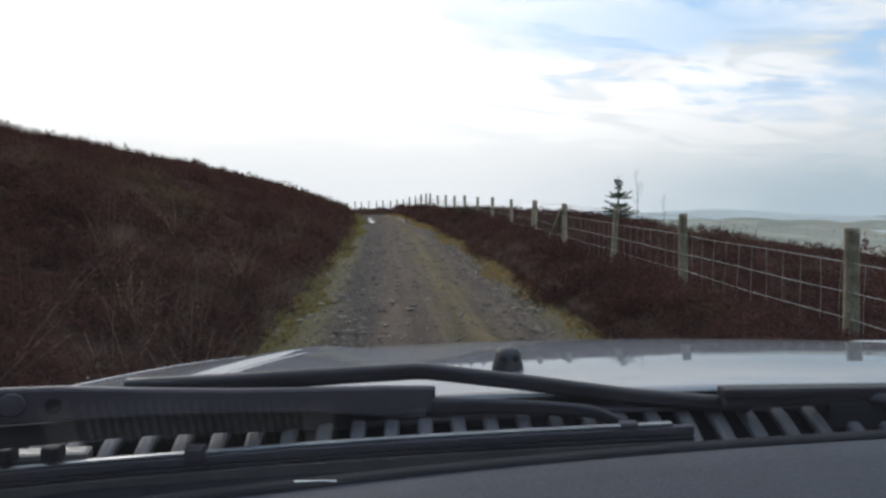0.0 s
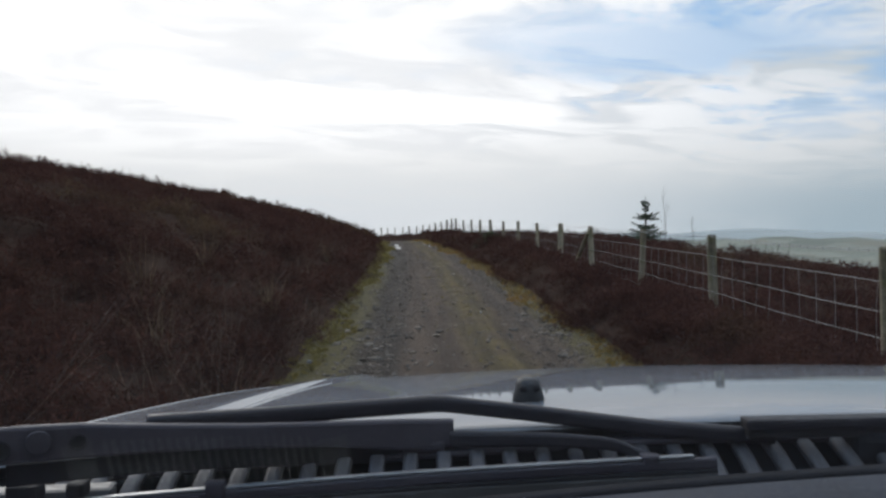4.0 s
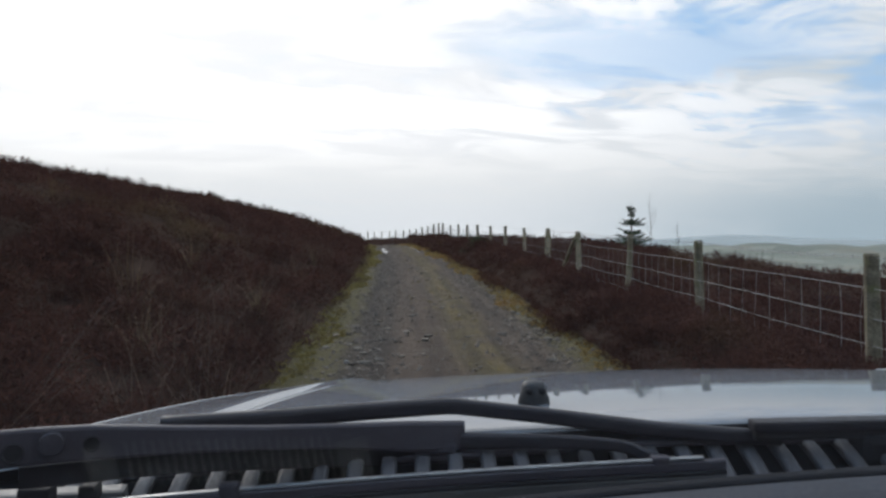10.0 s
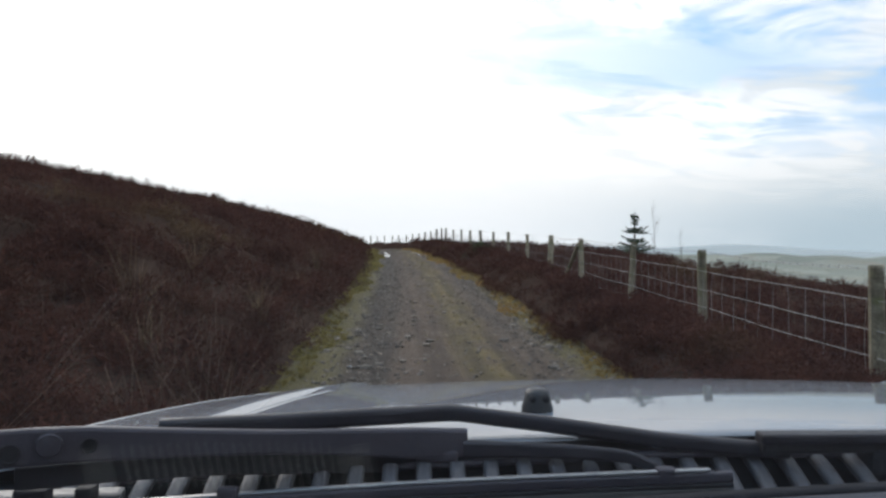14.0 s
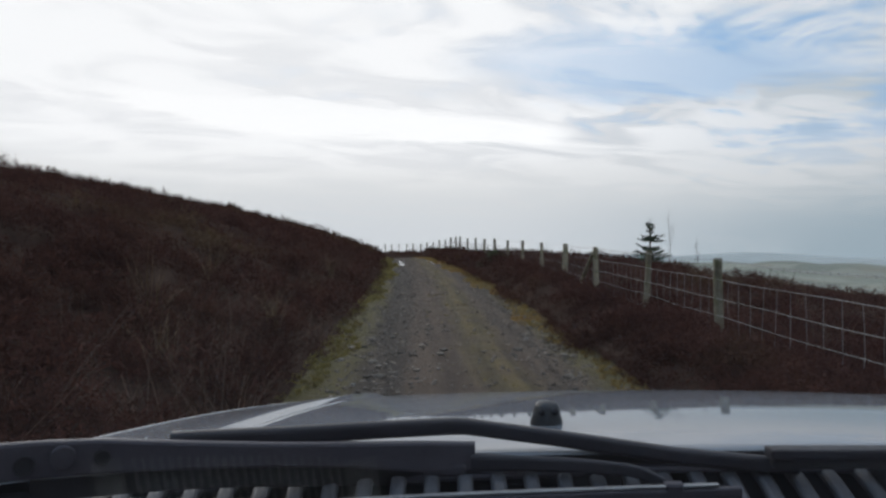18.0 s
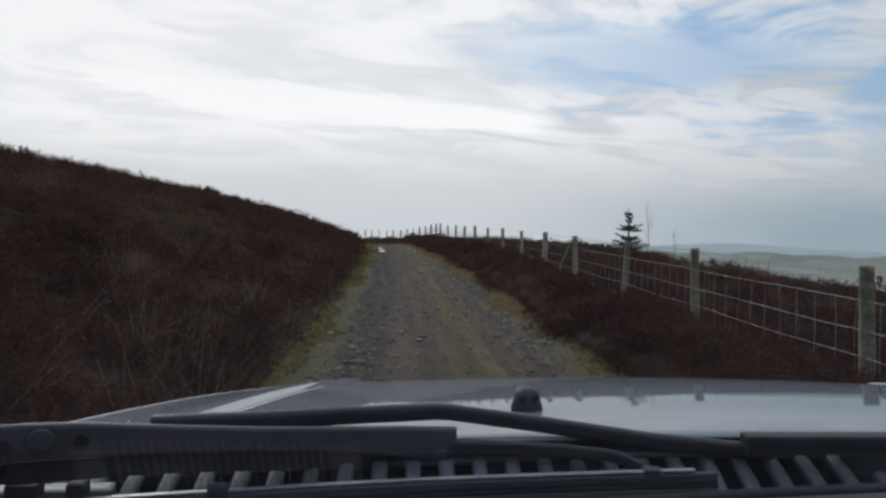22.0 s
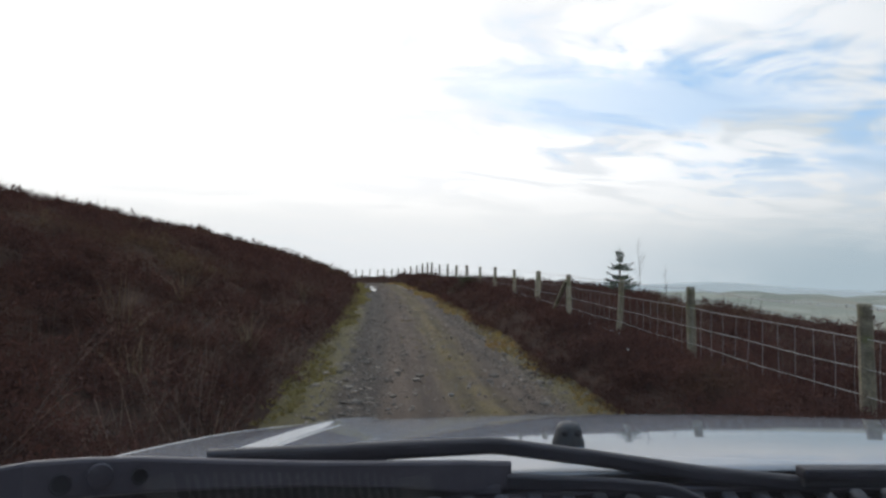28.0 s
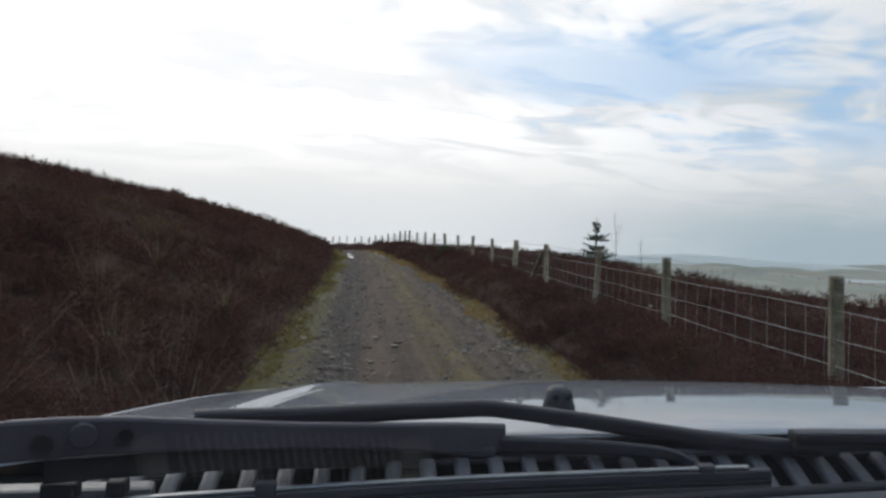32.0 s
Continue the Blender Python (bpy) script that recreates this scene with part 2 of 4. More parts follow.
def track_material():
    m = bpy.data.materials.new("gravel_track")
    m.use_nodes = True
    n = Nodes(m.node_tree)
    pos = n.add("ShaderNodeNewGeometry").outputs["Position"]
    lane = n.add("ShaderNodeAttribute", attribute_name="lane").outputs["Fac"]      # metres across from the middle
    along = n.add("ShaderNodeAttribute", attribute_name="along").outputs["Fac"]    # metres down the track
    wheel = n.noise(n.add("ShaderNodeCombineXYZ", {0: n.math("MULTIPLY", lane, 5.0), 1: n.math("MULTIPLY", along, 0.22)}).outputs[0], 1.0, 4.0, 0.6)
    wob = n.noise(pos, 0.35, 3.0)
    grit = n.noise(pos, 38.0, 5.0, 0.7)
    mid = n.noise(pos, 3.2, 5.0, 0.6)
    cell = n.add("ShaderNodeTexVoronoi", {"Vector": pos, "Scale": 30.0}).outputs["Distance"]
    pebble = n.add("ShaderNodeTexVoronoi", {"Vector": pos, "Scale": 17.0}).outputs["Color"]
    grey = n.mix(grit, (0.028, 0.0215, 0.0165), (0.094, 0.0755, 0.059))
    grey = n.mix(0.22, grey, n.mix(n.add("ShaderNodeSeparateColor", {0: pebble}).outputs[0], (0.033, 0.026, 0.021), (0.180, 0.150, 0.122)))
    brown = n.mix(grit, (0.046, 0.0345, 0.0260), (0.093, 0.0700, 0.0530))
    rutted = n.span(n.math("ABSOLUTE", n.math("SUBTRACT", n.math("ABSOLUTE", n.math("ADD", lane, -0.03)), 1.03)), 0.2, 0.5)
    worn = n.span(n.math("ABSOLUTE", n.math("ADD", n.math("MULTIPLY_ADD", wob, 0.3, lane), 0.88)), 0.22, 0.5, 0.60, 1.0)
    col = n.mix(n.span(n.math("MULTIPLY_ADD", rutted, 0.45, n.math("MULTIPLY_ADD", wob, 0.3, mid)), 0.55, 1.0), grey, brown)
    col = n.mix(1.0, col, n.add("ShaderNodeCombineColor", {0: worn, 1: worn, 2: worn}).outputs[0], "MULTIPLY")
    away = n.math("ABSOLUTE", n.math("ADD", lane, n.math("MULTIPLY_ADD", wob, 0.7, -0.68)))
    moss = n.math("MULTIPLY", n.span(away, 0.10, 0.45, 1.0, 0.0), n.span(n.math("MULTIPLY_ADD", grit, 0.3, mid), 0.42, 0.68))
    col = n.mix(n.math("MULTIPLY", moss, 0.62), col, n.mix(grit, (0.070, 0.058, 0.020), (0.135, 0.112, 0.042)))
    col = n.mix(1.0, col, (0.82, 0.735, 0.67), "MULTIPLY")
    streak = n.span(wheel, 0.32, 0.68, 0.66, 1.30)
    col = n.mix(1.0, col, n.add("ShaderNodeCombineColor", {0: streak, 1: streak, 2: streak}).outputs[0], "MULTIPLY")
    side = n.span(n.math("ADD", n.math("ABSOLUTE", lane), n.math("MULTIPLY", mid, 0.5)), 1.30, 1.62)
    col = n.mix(side, col, n.mix(grit, (0.050, 0.040, 0.016), (0.096, 0.075, 0.029)))
    h = n.math("SUBTRACT", n.math("MULTIPLY", grit, 0.7), n.math("MULTIPLY", cell, 0.8))
    nor = n.add("ShaderNodeBump", {"Height": h, "Strength": 0.9, "Distance": 0.03}).outputs[0]
    p = n.add("ShaderNodeBsdfPrincipled", {"Base Color": col, "Roughness": 0.92, "Normal": nor, "Specular IOR Level": 0.2})
    n.add("ShaderNodeOutputMaterial", {0: p.outputs[0]})
    return m


TRACK = track_material()


def distance_material():
    """Valley farmland: fields, hedges and rough grazing, their tones paled to paint in haze."""
    m = bpy.data.materials.new("hazed_valley_fields")
    m.use_nodes = True
    n = Nodes(m.node_tree)
    pos = n.add("ShaderNodeNewGeometry").outputs["Position"]
    vor = n.add("ShaderNodeTexVoronoi", {"Vector": pos, "Scale": 0.0065, "Randomness": 0.85})
    tone = n.add("ShaderNodeSeparateColor", {0: vor.outputs["Color"]}).outputs[0]
    edge = n.add("ShaderNodeTexVoronoi", {"Vector": pos, "Scale": 0.0065, "Randomness": 0.85}, feature="DISTANCE_TO_EDGE").outputs["Distance"]
    wood = n.noise(pos, 0.004, 5.0, 0.6)
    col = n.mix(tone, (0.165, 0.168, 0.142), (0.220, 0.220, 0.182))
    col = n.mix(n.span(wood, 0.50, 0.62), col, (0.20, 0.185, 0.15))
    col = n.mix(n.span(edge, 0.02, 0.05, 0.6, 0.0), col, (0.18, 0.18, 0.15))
    p = n.add("ShaderNodeBsdfPrincipled", {"Base Color": col, "Roughness": 1.0, "Specular IOR Level": 0.0})
    n.add("ShaderNodeOutputMaterial", {0: p.outputs[0]})
    return m


HAZED_FIELDS = distance_material()
MOORLAND = material("far_moor", (0.055, 0.045, 0.035), (0.12, 0.10, 0.065), 1.0, 0.02, 0.3, patch=((0.15, 0.13, 0.07), 0.012, 0.48, 0.62), specular=0.0)
# base tones pulled to the horizon haze, since no haze lies between
HAZED_HILLS = material("hazy_hills", (0.29, 0.305, 0.295), (0.325, 0.34, 0.325), 1.0, 0.001, 0.004, specular=0.0)


def glass_material(name, gloss_share, dust):
    """Clear glass; the reflecting face also carries what the pane's other face would add. dust: share of a thin dirty film."""
    m = bpy.data.materials.new(name)
    m.use_nodes = True
    n = Nodes(m.node_tree)
    clear = n.add("ShaderNodeBsdfTransparent", {0: (0.985, 0.985, 0.985, 1)})
    gloss = n.add("ShaderNodeBsdfGlossy", {0: (1, 1, 1, 1), "Roughness": 0.0})
    f = n.math("MULTIPLY", n.add("ShaderNodeFresnel", {0: 1.45}).outputs[0], gloss_share)
    mix = n.add("ShaderNodeMixShader", {0: f, 1: clear.outputs[0], 2: gloss.outputs[0]})
    film = n.add("ShaderNodeBsdfTranslucent", {0: (0.82, 0.80, 0.80, 1)})
    mix = n.add("ShaderNodeMixShader", {0: n.math("MULTIPLY", n.span(n.noise(n.add("ShaderNodeNewGeometry").outputs["Position"], 5.0, 4.0), 0.3, 0.7, 0.6, 1.4), dust), 1: mix.outputs[0], 2: film.outputs[0]})
    n.add("ShaderNodeOutputMaterial", {0: mix.outputs[0]})
    return m


GLASS = glass_material("windscreen_glass", 0.52, 0.0020)
GLASS_OUTER = glass_material("windscreen_outer", 0.0, 0.0)

# ---------------------------------------------------------------- mesh helpers


def mesh_of(name, verts, faces, mat, smooth=False):
    me = bpy.data.meshes.new(name)
    me.from_pydata([tuple(v) for v in verts], [], [tuple(f) for f in faces])
    me.materials.append(mat)
    if smooth:
        me.polygons.foreach_set("use_smooth", [True] * len(me.polygons))
    me.update()
    return me


def quick_mesh(name, verts, quads, mat, smooth=False):
    """A mesh from numpy arrays; quads is an (n, k) array of vertex numbers."""
    me = bpy.data.meshes.new(name)
    k = quads.shape[1]
    me.vertices.add(len(verts))
    me.vertices.foreach_set("co", np.asarray(verts, np.float32).ravel())
    me.loops.add(quads.size)
    me.loops.foreach_set("vertex_index", quads.astype(np.int32).ravel())
    me.polygons.add(len(quads))
    me.polygons.foreach_set("loop_start", np.arange(0, quads.size, k, dtype=np.int32))
    if smooth:
        me.polygons.foreach_set("use_smooth", np.ones(len(quads), bool))
    me.materials.append(mat)
    me.update(calc_edges=True)
    return me


def hang(ob, parent):
    ob.parent = parent
    ob.matrix_parent_inverse = parent.matrix_basis.inverted() if parent.parent is None else (parent.parent.matrix_basis @ parent.matrix_basis).inverted()
    return ob


def part(name, me, parent, label=""):
    ob = new(name, me)
    if parent:
        hang(ob, parent)
    return tagged(ob, label) if label else ob


def bm_mesh(name, bm, mat, smooth=False):
    bmesh.ops.recalc_face_normals(bm, faces=bm.faces)
    me = bpy.data.meshes.new(name)
    bm.to_mesh(me)
    bm.free()
    me.materials.append(mat)
    if smooth:
        me.polygons.foreach_set("use_smooth", [True] * len(me.polygons))
    return me


def box_bm(size, at=(0, 0, 0), bevel=0.0, turn=None):
    bm = bmesh.new()
    bmesh.ops.create_cube(bm, size=1.0, matrix=Matrix.Translation(at) @ (turn or Matrix.Identity(4)) @ Matrix.Diagonal((*size, 1)))
    if bevel:
        bmesh.ops.bevel(bm, geom=bm.edges[:], offset=bevel, segments=2, affect="EDGES", profile=0.6)
    return bm


def smooth_line(points, count):
    """Points of a smooth curve through the given ones, and its directions."""
    p = np.array(points, float)
    s = np.r_[0, np.cumsum(np.linalg.norm(np.diff(p, axis=0), axis=1))]
    t = np.linspace(0, s[-1], count)
    tang = np.gradient(p, s, axis=0)
    out = np.zeros((count, 3))
    for k, v in enumerate(t):
        i = min(max(np.searchsorted(s, v) - 1, 0), len(p) - 2)
        h = s[i + 1] - s[i]
        u = (v - s[i]) / h
        out[k] = (2 * u**3 - 3 * u**2 + 1) * p[i] + (u**3 - 2 * u**2 + u) * h * tang[i] + (-2 * u**3 + 3 * u**2) * p[i + 1] + (u**3 - u**2) * h * tang[i + 1]
    return out


def sweep(points, profile, mat, name, count=24, scale=None, up=(0, 0, 1), straight=False):
    """A closed profile of (across, up) pairs drawn along a line; scale: a factor for each end."""
    line = np.array(points, float) if straight else smooth_line(points, count)
    d = np.gradient(line, axis=0)
    d /= np.linalg.norm(d, axis=1)[:, None]
    side = np.cross(d, up)
    side /= np.linalg.norm(side, axis=1)[:, None]
    top = np.cross(side, d)
    n, k = len(line), len(profile)
    s = np.linspace(*(scale or (1, 1)), n)
    verts = [line[i] + s[i] * (a * side[i] + b * top[i]) for i in range(n) for a, b in profile]
    faces = [(i * k + j, i * k + (j + 1) % k, (i + 1) * k + (j + 1) % k, (i + 1) * k + j) for i in range(n - 1) for j in range(k)]
    faces += [tuple(reversed(range(k))), tuple(range((n - 1) * k, n * k))]
    return mesh_of(name, verts, faces, mat)


def round_profile(w, h, r, seg=3):
    out = []
    for cx, cy, a0 in ((w / 2 - r, h / 2 - r, 0), (-w / 2 + r, h / 2 - r, 90), (-w / 2 + r, -h / 2 + r, 180), (w / 2 - r, -h / 2 + r, 270)):
        out += [(cx + r * math.cos(radians(a0 + 90 * i / seg)), cy + r * math.sin(radians(a0 + 90 * i / seg))) for i in range(seg + 1)]
    return out


def lathe_bm(profile, seg=20, at=(0, 0, 0), turn=None):
    bm = bmesh.new()
    m = Matrix.Translation(at) @ (turn or Matrix.Identity(4))
    rings = [[bm.verts.new(m @ Vector((r * math.cos(2 * math.pi * i / seg), r * math.sin(2 * math.pi * i / seg), z))) for i in range(seg)] for r, z in profile]
    for a, b in zip(rings, rings[1:]):
        for i in range(seg):
            bm.faces.new((a[i], a[(i + 1) % seg], b[(i + 1) % seg], b[i]))
    bm.faces.new(rings[0])
    bm.faces.new(rings[-1])
    return bm


rng = np.random.default_rng(7)

# ---------------------------------------------------------------- the lie of the land
# u: metres to the right across the track, v: metres along it; the track heads slightly left of the car
HEAD = radians(2.1)
CU, SU = math.cos(HEAD), math.sin(HEAD)


def to_world(u, v):
    return u * CU - v * SU, u * SU + v * CU


def to_track(x, y):
    return x * CU + y * SU, -x * SU + y * CU


def bend(v):
    past = np.clip(v - 42, 0, 45)
    return -0.0017 * np.clip(v - 14, 0, 30) ** 2 - 0.0357 * np.maximum(v - 44, 0) - 0.0034 * past ** 2 - 0.306 * np.maximum(v - 87, 0)


def smooth(t):
    t = np.clip(t, 0, 1)
    return t * t * (3 - 2 * t)


def long_profile(v):
    """Height of the track along its middle: a gentle rise to a brow, then a dip."""
    v = np.asarray(v, float)
    s = np.linspace(-60, 400, 2301)
    slope = np.interp(s, [-60, 33, 45, 58, 70, 130, 200, 400], [0.0203, 0.0203, -0.026, -0.026, -0.004, -0.004, -0.03, -0.03])
    z = np.cumsum(slope) * 0.2
    z -= np.interp(0, s, z)
    return np.interp(v, s, z)


MID, HALF = 0.555, 1.665        # middle of the track and half its width with verges


def lump(u, v, size, seed):
    """Smooth random relief of about +-1 from a few crossed waves."""
    out = 0
    for k in range(6):
        a = (seed * 1.7 + k * 2.399)
        f = (1 + 0.43 * k) / size
        out = out + np.sin(f * (u * np.cos(a) + v * np.sin(a)) * 6.28 + seed * 3 + k * 1.3) / (1 + 0.5 * k)
    return out / 2.4


def hill(v):
    return np.interp(v, [-30, 0, 10, 21, 31, 40, 50, 58, 66, 75, 100], [7.0, 6.6, 5.6, 4.15, 3.25, 2.7, 2.1, 1.6, 1.0, 0.6, 0.45])


def ground(u, v):
    u, v = np.asarray(u, float), np.asarray(v, float)
    d = u - MID - bend(v)
    z = long_profile(np.minimum(v, 400))
    left, right = np.maximum(-d - HALF, 0), np.maximum(d - HALF, 0)
    h = hill(v)
    z = z + 0.10 * smooth(left / 0.35) + h * np.tanh(0.36 * left / h) + 0.12 * lump(u, v, 5.0, 1.0) * smooth(left / 3) + 0.11 * lump(u, v, 1.5, 7.0) * smooth(left / 0.8) - np.maximum(left - 60, 0) * 0.05
    z = z + 0.05 * smooth(right / 0.4) + 0.34 * (1 + 0.6 * lump(u, v, 3.4, 11.0)) * smooth((right + 0.05) / 0.55) * (1 - smooth((right - 0.75) / 0.7)) + 0.06 * smooth((right - 1.6) / 2.0) + 0.10 * lump(u, v, 4.0, 2.0) * smooth((right - 2.0) / 2)
    z = z + 0.38 * smooth((right - 0.3) / 0.8) * smooth((v - 38) / 10) * (1 - smooth((v - 90) / 40))
    drop = np.maximum(right - 6.0, 0)
    z = z - 0.30 * drop * smooth(drop / 10) * (1 - 0.72 * smooth((drop - 120) / 300))
    far = smooth((np.hypot(u, v) - 150) / 500)
    deep = -95 + 28 * lump(u, v, 1700.0, 3.0) + 14 * lump(u, v, 600.0, 4.0)
    z = np.where(right > 0, z * (1 - far) + deep * far, z)
    ahead = smooth((v - 150) / 700) * (d <= HALF)
    z = z * (1 - ahead) + np.minimum(deep, z) * ahead
    # ruts and crown of the track itself
    on = smooth((HALF - np.abs(d)) / 0.3)
    rut = np.exp(-((d + 0.78) / 0.24) ** 2) + np.exp(-((d - 0.82) / 0.24) ** 2)
    return z - on * 0.035 * rut + on * 0.012 * lump(u, v, 1.1, 5.0)


def land_sheet(us, vs, mat, name):
    U, V = np.meshgrid(us, vs)
    x, y = to_world(U, V)
    verts = np.stack([x, y, ground(U, V)], -1).reshape(-1, 3)
    n, k = len(vs), len(us)
    i = np.arange(n - 1)[:, None] * k + np.arange(k - 1)[None]
    i = i.ravel()
    return quick_mesh(name, verts, np.stack([i, i + 1, i + k + 1, i + k], 1), mat, True)

# ---------------------------------------------------------------- ground and track


def graded(lo, hi, fine, grow, start=0.0):
    """Grid lines that are fine near start and coarser outwards, from lo to hi."""
    up, down = [start], [start]
    while up[-1] < hi:
        up.append(min(hi, up[-1] + max(fine, (abs(up[-1] - start) - 12) * grow)))
    while down[-1] > lo:
        down.append(max(lo, down[-1] - max(fine, (abs(down[-1] - start) - 12) * grow)))
    return np.array(sorted(set(down + up)))


sheet_u = graded(-900, 4300, 0.35, 0.07)
sheet_v = graded(-300, 4300, 0.5, 0.05, 6.0)
ground_me = land_sheet(sheet_u, sheet_v, SOIL, "ground")
co = np.empty(len(ground_me.vertices) * 3, np.float32)
ground_me.vertices.foreach_get("co", co)
co = co.reshape(-1, 3)
gu, gv = to_track(co[:, 0].astype(float), co[:, 1].astype(float))
co[:, 2] -= 0.07 * smooth((HALF + 0.15 - np.abs(gu - MID - bend(gv))) / 0.3)
ground_me.vertices.foreach_set("co", co.ravel())
ground_me.materials.append(MOORLAND)
ground_me.materials.append(HAZED_FIELDS)
centre = np.empty(len(ground_me.polygons) * 3, np.float32)
ground_me.polygons.foreach_get("center", centre)
centre = centre.reshape(-1, 3)
reach = np.hypot(centre[:, 0], centre[:, 1])
# low ground past 420 m takes the field tones with haze painted in
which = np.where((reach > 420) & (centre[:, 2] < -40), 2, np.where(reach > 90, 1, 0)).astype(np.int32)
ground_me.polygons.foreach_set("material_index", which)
ground_me.update()
tagged(new("ground", ground_me), "dark peaty moorland ground falling away into a pale valley", "ground", kind="structure")

track_v = graded(-8, 130, 0.16, 0.02, 6.0)
track_d = np.linspace(-HALF - 0.05, HALF + 0.05, 42)
TD, TV = np.meshgrid(track_d, track_v)
TU = TD + MID + bend(TV)
tx, ty = to_world(TU, TV)
crumb = 0.006 * rng.standard_normal(TD.shape)
tz = ground(TU, TV) + 0.008 + crumb * (np.abs(TD) < HALF)
ti = (np.arange(len(track_v) - 1)[:, None] * len(track_d) + np.arange(len(track_d) - 1)[None]).ravel()
track_me = quick_mesh("track", np.stack([tx, ty, tz], -1).reshape(-1, 3), np.stack([ti, ti + 1, ti + len(track_d) + 1, ti + len(track_d)], 1), TRACK, True)
lane = track_me.attributes.new("lane", "FLOAT", "POINT")
lane.data.foreach_set("value", TD.ravel().astype(np.float32))
along = track_me.attributes.new("along", "FLOAT", "POINT")
along.data.foreach_set("value", TV.ravel().astype(np.float32))
track = tagged(new("track", track_me), "rutted grey-brown gravel farm track with a mossy middle", "track", kind="structure")

# far hills beyond the valley, distance haze painted into their pale colour


def far_ridge(name, away, base, height, seed, lo, hi):
    a = np.radians(np.linspace(lo, hi, 120))
    h = base + height * (0.55 + 0.30 * np.sin(a * 5 + seed) + 0.22 * np.sin(a * 13 + 2 * seed) + 0.08 * np.sin(a * 31 + seed))
    rows = []
    for k, (f, back) in enumerate(((0.0, 0), (0.5, 120), (0.85, 260), (1.0, 420), (0.6, 760))):
        rows.append(np.stack([np.sin(a) * (away + back), np.cos(a) * (away + back), -140 + (h + 140) * f], -1))
    v = np.concatenate(rows)
    i = (np.arange(4)[:, None] * 120 + np.arange(119)[None]).ravel()
    tagged(new(name, quick_mesh(name, v, np.stack([i, i + 1, i + 121, i + 120], 1), HAZED_HILLS, True)), "pale blue hazy hills across the valley", "hills", kind="structure")


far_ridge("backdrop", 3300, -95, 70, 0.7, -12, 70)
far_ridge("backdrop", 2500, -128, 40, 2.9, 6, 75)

# ---------------------------------------------------------------- vegetation


def tuft(count, size, width, spread, lift, seed, leaf=0.0):
    """Blades of one plant as quads, rooted at the origin: an array of (count, 4, 3)."""
    r = np.random.default_rng(seed)
    ang = r.uniform(0, 6.283, count)
    lean = r.uniform(0.05, 1.0, count) ** 0.8 * spread
    length = size * r.uniform(0.55, 1.0, count)
    root = r.normal(0, size * 0.22, (count, 3)) * (1, 1, 0)
    tip = root + np.stack([np.cos(ang) * np.sin(lean), np.sin(ang) * np.sin(lean), np.cos(lean) * lift], -1) * length[:, None]
    side = np.stack([-np.sin(ang + r.normal(0, 0.8, count)), np.cos(ang), r.normal(0, 0.3, count)], -1) * width * r.uniform(0.6, 1.3, count)[:, None]
    low = root * 0.6 + tip * (0.10 if not leaf else leaf)
    return np.stack([low - side * 0.5, low + side * 0.5, tip + side * 0.35, tip - side * 0.35], 1)


def scatter(name, kinds, places, sizes, mat, label, category):
    """Many plants in one mesh; kinds: tuft arrays, places: (n, 3), sizes: (n,)."""
    pick = rng.integers(0, len(kinds), len(places))
    spin = rng.uniform(0, 6.283, len(places))
    out = []
    for k, kind in enumerate(kinds):
        m = pick == k
        c, s = np.cos(spin[m])[:, None, None], np.sin(spin[m])[:, None, None]
        q = kind[None] * sizes[m][:, None, None, None]
        q = np.stack([q[..., 0] * c - q[..., 1] * s, q[..., 0] * s + q[..., 1] * c, q[..., 2]], -1)
        out.append((q + places[m][:, None, None, :]).reshape(-1, 4, 3))
    q = np.concatenate(out)
    me = quick_mesh(name, q.reshape(-1, 3), np.arange(len(q) * 4).reshape(-1, 4), mat)
    return tagged(new(name, me), label, category, kind="stuff")


def on_ground(u, v, sink=0.02):
    x, y = to_world(u, v)
    return np.stack([x, y, ground(u, v) - sink], -1)


def shrub(count, radius, leaf, sprigs, seed, thin=0.3):
    """A low rounded bush: small leaf clumps through a dome, and a few sprigs standing out of it."""
    r = np.random.default_rng(seed)
    ang, s = r.uniform(0, 6.283, count), r.uniform(0.15, 1.0, count) ** 0.6
    high = r.uniform(0.0, 1.5, count)
    c = np.stack([np.cos(ang) * np.sin(high) * s, np.sin(ang) * np.sin(high) * s, np.cos(high) * s * 0.95], -1) * radius
    a, b = r.normal(0, 1, (count, 3)), r.normal(0, 1, (count, 3))
    a += c / radius * 0.8
    a /= np.linalg.norm(a, axis=1)[:, None]
    b = np.cross(a, b)
    b /= np.linalg.norm(b, axis=1)[:, None]
    l = leaf * r.uniform(0.6, 1.5, count)[:, None]
    q = np.stack([c - a * l - b * l * thin, c - a * l + b * l * thin, c + a * l + b * l * thin * 0.6, c + a * l - b * l * thin * 0.6], 1)
    return np.concatenate([q, tuft(sprigs, radius * 1.35, leaf * 0.22, 1.25, 1.0, seed + 500, 0.5)])


HEATH = [shrub(64, 0.34, 0.030, 5, 10 + k, 0.24) for k in range(8)]
HEATH_FAR = [shrub(30, 0.34, 0.047, 1, 60 + k) for k in range(6)]
HEATH_NEAR = [shrub(120, 0.34, 0.0245, 16, 30 + k, 0.24) for k in range(6)]
HEATH_CLOSE = [shrub(190, 0.34, 0.0165, 12, 90 + k, 0.20) for k in range(4)]


def closing(v):
    """How far the verges creep in over the track towards the brow."""
    return 0.40 * smooth((v - 9) / 24)


